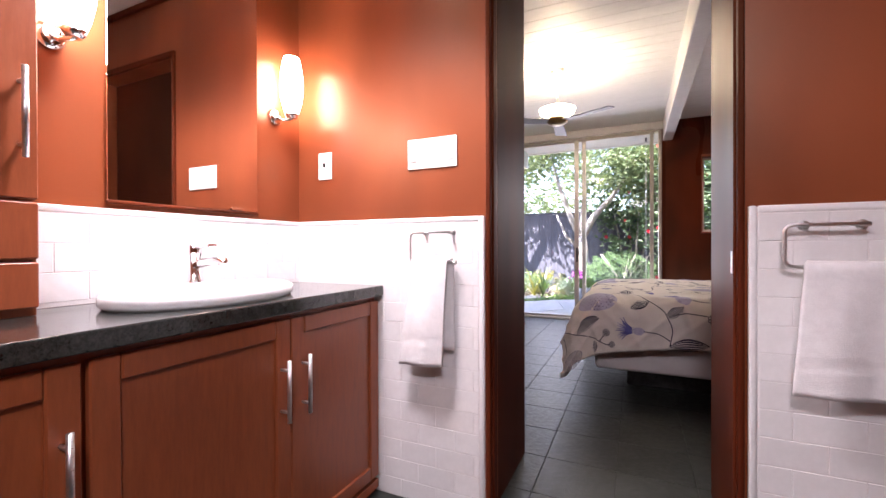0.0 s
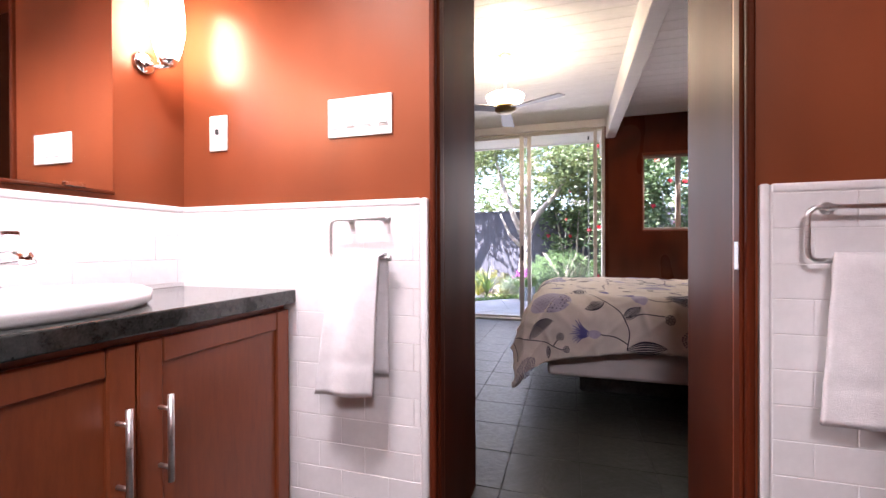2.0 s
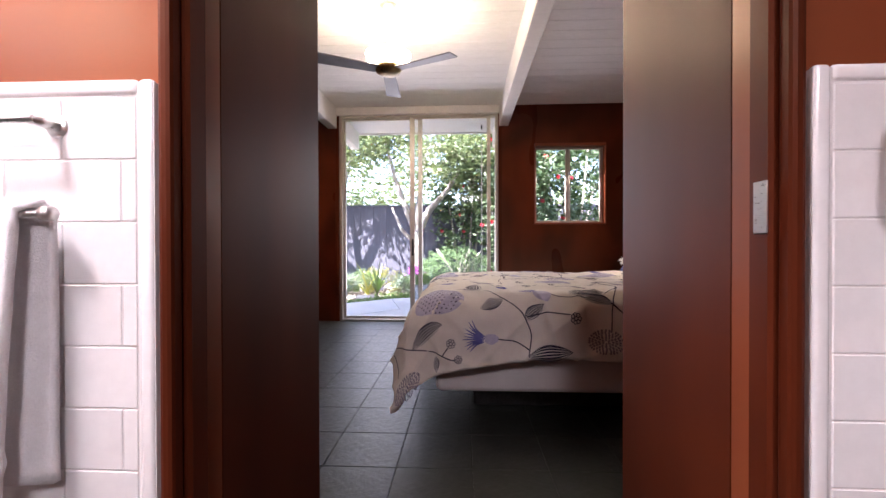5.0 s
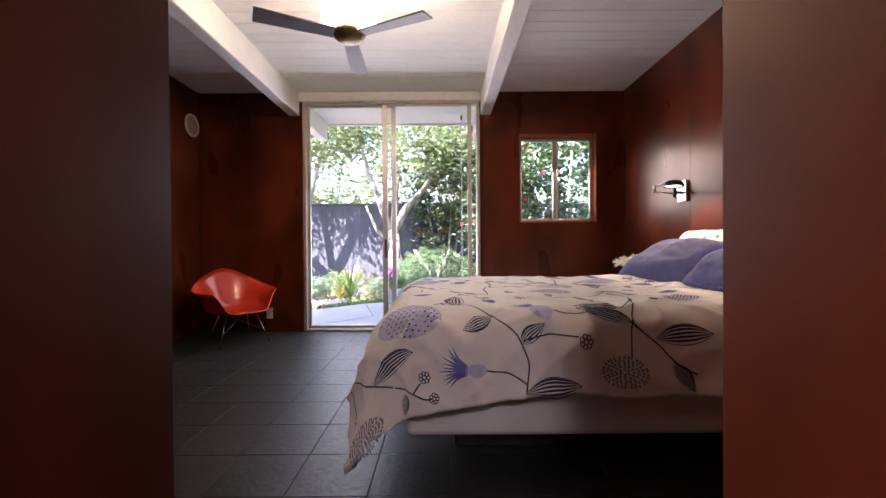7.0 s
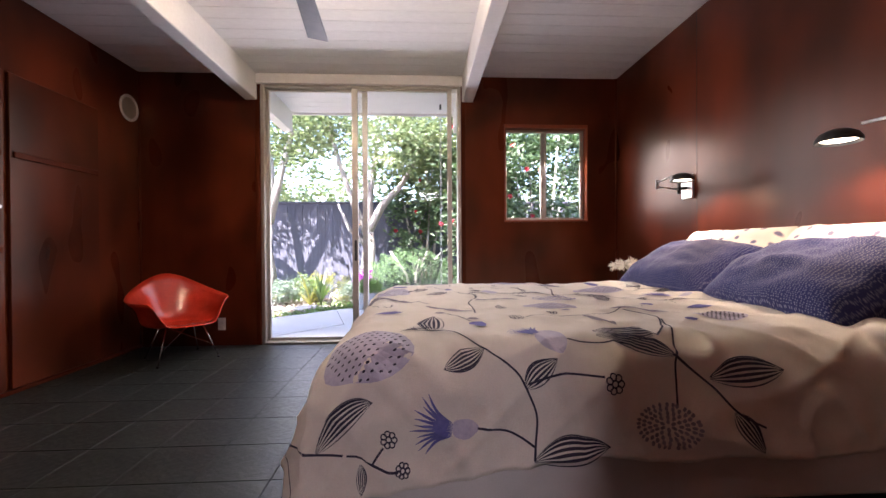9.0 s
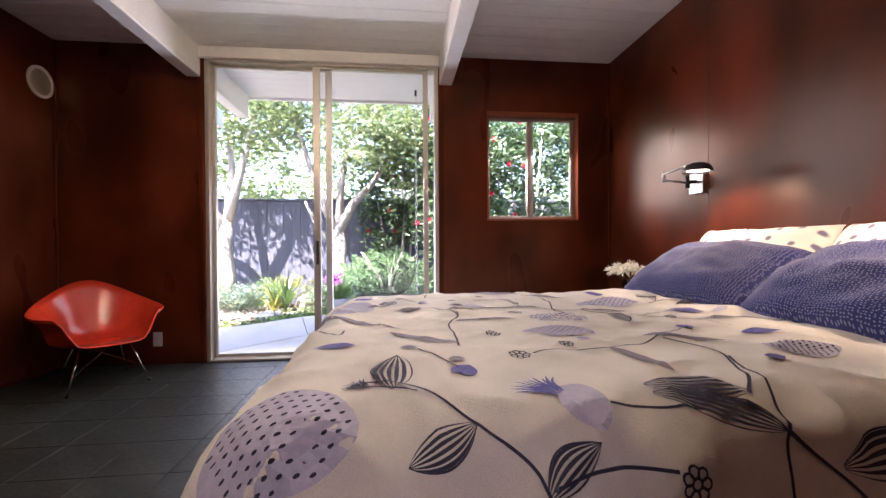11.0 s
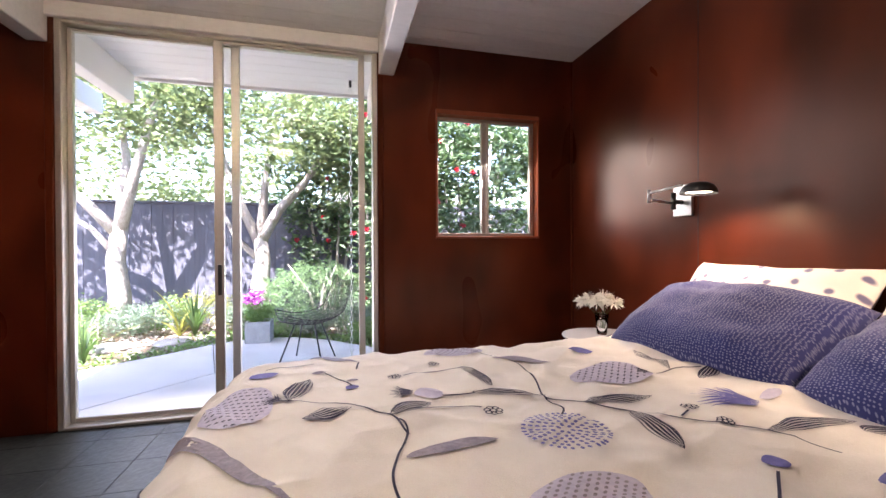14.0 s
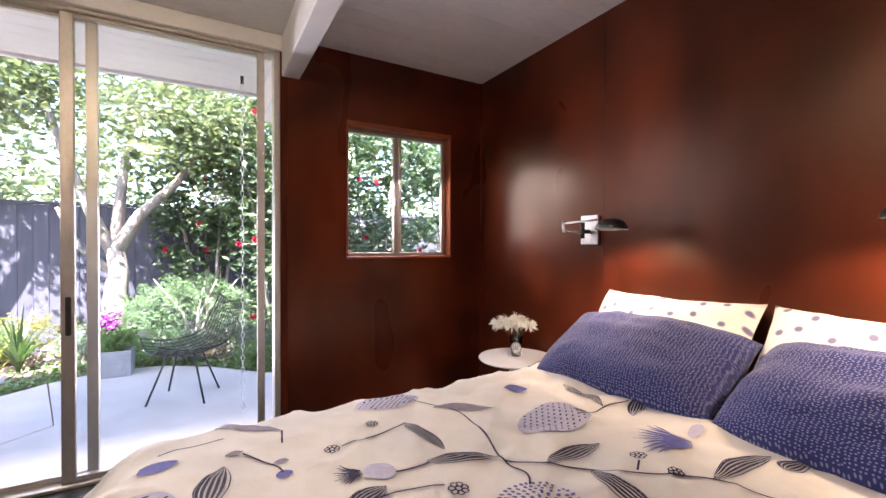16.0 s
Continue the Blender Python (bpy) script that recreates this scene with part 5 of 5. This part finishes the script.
blades("flax_plant", (-1.80, 9.05, -0.075), 46, 0.75, 0.035, M_FLAX, "dark green strap-leaved flax in the mulch", "plant", 3)
blades("flax_plant", (-2.42, 7.78, -0.075), 34, 0.5, 0.022, M_FLAX, "dark green strap-leaved flax by the patio edge", "plant", 4)
blades("flax_plant", (-3.5, 8.7, -0.075), 30, 0.5, 0.026, M_GRASS, "bright green arching grass clump", "plant", 14)
blades("flax_plant", (-2.0, 9.1, -0.075), 9, 0.95, 0.03, M_LEAFY, "pale arching strap leaves lit by sun", "plant", 24, 1.7)
blades("flax_plant", (-2.9, 8.75, -0.075), 40, 0.55, 0.02, M_SILVER, "silvery tuft of arching grass", "plant", 25, 0.9)
for k, (x, y, s, m, nm) in enumerate(((-2.55, 9.0, 0.38, M_SILVER, "silvery green"), (-3.15, 8.6, 0.36, M_GRASS, "bright green"), (-2.2, 9.45, 0.42, M_GRASS, "bright green"), (-1.45, 9.5, 0.36, M_LEAFY, "yellow-green"), (-3.8, 9.3, 0.5, M_LEAFY, "yellow-green"), (0.45, 8.35, 0.34, M_SILVER, "silvery green"), (-0.3, 8.55, 0.30, M_SILVER, "silvery green"), (0.35, 7.95, 0.22, M_GRASS, "bright green"), (1.2, 7.7, 0.35, M_CAMLEAF, "dark green"), (-2.95, 9.15, 0.5, M_GRASS, "bright green"), (-2.35, 9.25, 0.45, M_SILVER, "silvery green"), (-3.45, 9.2, 0.55, M_GRASS, "bright green"), (-1.95, 9.55, 0.5, M_LEAFY, "yellow-green"), (-1.3, 9.15, 0.34, M_SILVER, "silvery green"), (0.1, 8.7, 0.45, M_SILVER, "silvery green"), (-0.62, 8.75, 0.4, M_MAPLE, "feathery green"), (-2.75, 8.2, 0.3, M_GRASS, "bright green"))):
    sh = thing("low_shrub", (x, y, -0.075), nm + " low shrub growing in the mulch", "shrub", "low shrubs in the garden bed")
    part("stems", tube([(x, y, -0.075), (x + 0.02, y, s * 0.6)], 0.012, 6, end=0.004), M_BARK, sh)
    leaf_mesh("foliage", clumps((x, y, s * 0.45), (s * 0.85, s * 0.7, s * 0.5), 34, 40, 0.11, 200 + k), 0.05, m, sh, "", 300 + k, -0.3, 0.28)

# ground cover and fallen leaves between the plants
rr = np.random.RandomState(9)
gx, gy = rr.uniform(-4.5, 2.4, 26000), rr.uniform(6.9, 9.8, 26000)
edge = np.interp(gx, [-4.5, -2.9, -2.29, -1.38, -0.95, -0.5, -0.05, 0.42, 1.2, 3.4], [6.75, 7.1, 7.47, 8.3, 8.53, 8.47, 8.17, 7.67, 7.2, 6.95])
patch = np.sin(gx * 2.1 + 1) * np.sin(gy * 2.7) + np.exp(-((gy - edge) / 0.35) ** 2) * 1.6 + (gx > -0.8) * 0.7
keep = (gy > edge) & (patch > rr.uniform(0.1, 1.4, 26000))
cover = np.stack([gx[keep], gy[keep], -0.06 + 0.05 * rr.uniform(size=keep.sum())], axis=1)
tagged(leaf_mesh("ground_cover", cover, 0.05, M_GRASS, seed=10, droop=-0.4), "low green ground cover round the patio", "ground cover", kind="stuff")
fx, fy = rr.uniform(-4.5, 1.5, 5000), rr.uniform(7.6, 9.8, 5000)
edge = np.interp(fx, [-4.5, -2.9, -2.29, -1.38, -0.95, -0.5, -0.05, 0.42, 1.5], [6.75, 7.1, 7.47, 8.3, 8.53, 8.47, 8.17, 7.67, 7.2])
keep = fy > edge
tagged(leaf_mesh("leaf_litter", np.stack([fx[keep], fy[keep], np.full(keep.sum(), -0.066)], axis=1), 0.05, M_ROCK, seed=12, flat=0.08, slim=0.6), "dry brown leaf litter on the mulch", "leaf litter", kind="stuff")


def rock(at, size, seed, name="garden_rock", label="pale rounded garden rock"):
    bm = bmesh.new()
    bmesh.ops.create_icosphere(bm, subdivisions=3, radius=1)
    for v in bm.verts:
        k = 1 + 0.25 * noise.noise(v.co * 1.4 + Vector((seed, 0, 0))) + 0.08 * noise.noise(v.co * 4 + Vector((0, seed, 0)))
        v.co = Vector((v.co.x * size[0] * k, v.co.y * size[1] * k, max(v.co.z, -0.5) * size[2] * k)) + Vector(at)
    return tagged(part(name, bm, M_ROCK, smooth=True), label, "rock", "rocks in the garden bed")


for k, (x, y, a, b, c) in enumerate(((-2.75, 9.6, 0.24, 0.2, 0.2), (-1.6, 9.75, 0.2, 0.16, 0.16), (-1.25, 9.75, 0.17, 0.15, 0.15), (-0.75, 9.8, 0.2, 0.16, 0.15), (-2.15, 9.8, 0.22, 0.16, 0.17), (-3.4, 9.7, 0.2, 0.17, 0.16))):
    rock((x, y, -0.03), (a, b, c), k * 3.7)
for k, (x, y, a) in enumerate(((-2.50, 8.52, 0.27), (-1.95, 8.62, 0.24), (-3.2, 8.15, 0.26))):
    rock((x, y, -0.06), (a, a * 0.7, 0.045), 40 + k * 2.3, "stepping_stone", "flat pale stepping stone in ground cover")

# planter with purple flowers
pot = thing("patio_planter", (-0.88, 8.30, -0.032), "square grey cast planter with green plant on patio", "planter")
for a in ((-1.02, -0.74, 8.16, 8.185), (-1.02, -0.74, 8.415, 8.44), (-1.02, -0.995, 8.186, 8.414), (-0.765, -0.74, 8.186, 8.414)):
    part("side", box(a[0], a[1], a[2], a[3], -0.031, 0.22, 0.004), M_PLANTER, pot)
part("soil", box(-0.994, -0.766, 8.187, 8.413, -0.031, 0.19), M_SOIL, pot)
leaf_mesh("foliage", clumps((-0.88, 8.30, 0.30), (0.16, 0.14, 0.12), 22, 22, 0.07, 401), 0.10, M_GRASS, pot, "", 402, -0.8, 0.14)
pf = thing("flowering_plant", (-1.02, 8.66, -0.075), "purple flowering plant behind the planter", "flowers")
part("stems", tube([(-1.02, 8.66, -0.075), (-1.0, 8.66, 0.35)], 0.012, 6, end=0.005), M_FLAX, pf)
leaf_mesh("foliage", clumps((-1.0, 8.66, 0.22), (0.16, 0.14, 0.2), 16, 24, 0.08, 405), 0.06, M_GRASS, pf, "", 406)
leaf_mesh("blossom", clumps((-1.0, 8.64, 0.46), (0.15, 0.13, 0.10), 16, 26, 0.06, 403), 0.04, M_PURPLE, pf, "purple blossom", 404, 0, 0.8)

# wire chair on the patio
wc = thing("wire_chair", (-0.25, 7.22, -0.032), "dark grey wire mesh patio chair", "chair")
feet = ((-0.518, 7.12), (-0.112, 6.97), (0.003, 7.33), (-0.386, 7.46))
for x, y in feet:
    part("leg", tube([(x, y, -0.031), (-0.25 + (x + 0.25) * 0.45, 7.22 + (y - 7.22) * 0.45, 0.36)], 0.008, 8), M_DARKMETAL, wc, smooth=True)


def wire_point(u, v):
    """Seat from u 0 to 0.55, back above; facing west."""
    m = pose(-0.25, 7.22, 0, 0, 0, 200)
    wid = 0.25 + 0.05 * math.sin(math.pi * u)
    if u < 0.55:
        x, z = 0.26 - 0.5 * u / 0.55, 0.385 - 0.05 * math.sin(math.pi * u / 0.55)
    else:
        t = (u - 0.55) / 0.45
        x, z = -0.24 - 0.14 * t, 0.385 + 0.36 * t
    return m @ Vector((x, v * wid, z + 0.09 * v * v * (1 - 0.4 * u)))


for k in range(13):
    v = -1 + k / 6
    part("wire", tube([wire_point(u / 12, v) for u in range(13)], 0.0035 if 0 < k < 12 else 0.006, 5), M_DARKMETAL, wc)
for k in range(13):
    part("wire", tube([wire_point(k / 12, -1 + v / 4) for v in range(9)], 0.0035 if 0 < k < 12 else 0.006, 5), M_DARKMETAL, wc)

# rain chain from the soffit
ch = thing("rain_chain", (0.15, 6.68, CZ), "slim metal rain chain hanging from the soffit", "rain chain")
part("hook", tube([(0.15, 6.68, CZ - 0.001), (0.15, 6.68, CZ - 0.06)], 0.012, 8), M_DARKMETAL, ch)
z, k = CZ - 0.06, 0
while z > 0.0:
    a = (k % 2) * math.pi / 2
    ring = [(0.15 + 0.011 * math.cos(b) * math.cos(a), 6.68 + 0.011 * math.cos(b) * math.sin(a), z - 0.026 + 0.026 * math.sin(b)) for b in [2 * math.pi * q / 10 for q in range(11)]]
    part("link", tube(ring, 0.0028, 5), M_NICKEL, ch)
    z, k = z - 0.046, k + 1

# neighbouring outrigger, sunlit
setting("trim_outrigger", box(-2.22, -2.10, 6.4, 7.5, 2.36, 2.55, 0.005), M_WHITE, "white sunlit roof outrigger", "trim")

# distant greenery beyond the fence
far = np.concatenate([clumps((-6, 17, 3.2), (6, 2, 1.8), 150, 40, 0.6, 501), clumps((5, 17, 3.6), (5, 2, 2.6), 130, 40, 0.6, 502)])
tagged(leaf_mesh("distant_trees", far, 0.22, M_LEAF, seed=503), "distant green trees beyond the fence", "trees", kind="stuff")

# fence, board by board
fence = thing("fence", (-2.0, 10.0, -0.075), "dark blue-grey stained board fence", "fence")
for z in (0.25, 1.55):
    part("rail", box(-8.0, 5.0, 10.022, 10.06, z - 0.045, z + 0.045), M_FENCE, fence)
part("cap", box(-8.0, 5.0, 9.965, 10.06, 1.765, 1.80, 0.004), M_FENCE, fence)
meb = bpy.data.meshes.new("board")
b = box(-0.0717, 0.0717, 0.0, 0.02, 0, 1.835, 0.003)
b.to_mesh(meb)
b.free()
meb.materials.append(M_FENCE)
for k in range(90):
    ob = new("board", meb)
    ob.parent = fence
    ob.location = (-8.0 + 0.0722 + 0.1445 * k + 2.0, 0.004 * (k % 2), 0.0)

# ---- pieces of the setting: wall tiles, floor slates ----
def pieces(name, parent, rects, material, make):
    """Tiles as objects; alike ones share a mesh."""
    cache = {}
    for size, at in rects:
        key = (round(size[0], 3), round(size[1], 3))
        if key not in cache:
            me = bpy.data.meshes.new(name)
            b = make(*key)
            bmesh.ops.recalc_face_normals(b, faces=b.faces)
            b.to_mesh(me)
            b.free()
            me.materials.append(material)
            cache[key] = me
        ob = new(name, cache[key])
        ob.parent = parent
        ob.location = Vector(at) - parent.location


def wall_rects(u0, u1, z0, z1, pu=0.1545, pz=0.0785, shift=0.0):
    """Running-bond tile rows, cut at the ends."""
    out, row, z = [], 0, z1
    while z > z0 + 0.01:
        zl = max(z - pz, z0)
        u = u0 - (pu / 2 if row % 2 else 0) - shift
        while u < u1 - 0.004:
            a, b = max(u, u0), min(u + pu, u1)
            if b - a > 0.012:
                out.append(((b - a - 0.0016, z - zl - 0.0016), ((a + b) / 2, (z + zl) / 2)))
            u += pu
        z, row = zl, row + 1
    return out


def tile_y(w, h):
    return box(-w / 2, w / 2, -0.004, 0.004, -h / 2, h / 2, 0.0012)


def tile_x(w, h):
    return box(-0.004, 0.004, -w / 2, w / 2, -h / 2, h / 2, 0.0012)


TT = 1.115
for nm, a, b in (("west", BX + 0.001, JL - 0.012), ("east", JR + 0.014, 1.5)):
    back = setting("wainscot_" + nm, box(a, b, WY - 0.0116, WY - 0.0006, 0, TT - 0.004), M_GROUT, "white subway tile wainscot with rounded cap", "tiled wall")
    inner = (a, b - 0.022) if nm == "west" else (a + 0.022, b)
    pieces("tile", back, [(s, (u, WY - 0.009, z)) for s, (u, z) in wall_rects(inner[0], inner[1], 0.002, TT - 0.022)], M_TILE, tile_y)
    edge = b - 0.020 if nm == "west" else a
    bm = box(edge, edge + 0.020, WY - 0.0145, WY - 0.0008, 0.002, TT, 0.006, 3)
    part("end_cap", bm, M_TILE, back, smooth=True)
    part("top_cap", box(a if nm == "west" else a + 0.021, b - 0.021 if nm == "west" else b, WY - 0.0145, WY - 0.0008, TT - 0.021, TT, 0.006, 3), M_TILE, back, smooth=True)
back = setting("backsplash", box(BX + 0.0006, BX + 0.0116, TY + 0.002, WY - 0.0132, CT + 0.001, TT - 0.004), M_GROUT, "white subway tile backsplash", "tiled wall")
pieces("tile", back, [(s, (BX + 0.009, u, z)) for s, (u, z) in wall_rects(TY + 0.004, WY - 0.0132, CT + 0.003, TT - 0.022)], M_TILE, tile_x)
part("top_cap", box(BX + 0.0008, BX + 0.0145, TY + 0.002, WY - 0.0147, TT - 0.021, TT, 0.006, 3), M_TILE, back, smooth=True)

fl = bpy.data.objects["floor"]
PITCH = 0.3085
rects = []
ix = 0
x = -1.0 - 6 * PITCH
while x < FX1:
    off = 0.0
    y = 2.30 - 14 * PITCH
    while y < FY:
        x0, x1, y0, y1 = max(x, FX0), min(x + PITCH, FX1), max(y, -1.6), min(y + PITCH, FY)
        inside_bath = y < BY - 0.02
        if inside_bath:
            x0, x1 = max(x0, BX if y < WY - 0.3 else BX), min(x1, 1.5)
        if x1 - x0 > 0.03 and y1 - y0 > 0.03:
            rects.append(((x1 - x0 - 0.003, y1 - y0 - 0.003), ((x0 + x1) / 2, (y0 + y1) / 2, -0.004)))
        y += PITCH
    x += PITCH
rects.sort(key=lambda r: (r[1][0] + 0.4) ** 2 + (r[1][1] - 3.0) ** 2)


def slate(w, h):
    return box(-w / 2, w / 2, -h / 2, h / 2, -0.004, 0.004, 0.0006)


pieces("slate_tile", fl, rects[:300], M_SLATE, slate)
if rects[300:]:
    bm = bmesh.new()
    for size, at in rects[300:]:
        box(at[0] - size[0] / 2, at[0] + size[0] / 2, at[1] - size[1] / 2, at[1] + size[1] / 2, at[2] - 0.004, at[2] + 0.004, bm=bm)
    tagged(part("slate_tiles_rest", bm, M_SLATE, fl), kind="stuff")
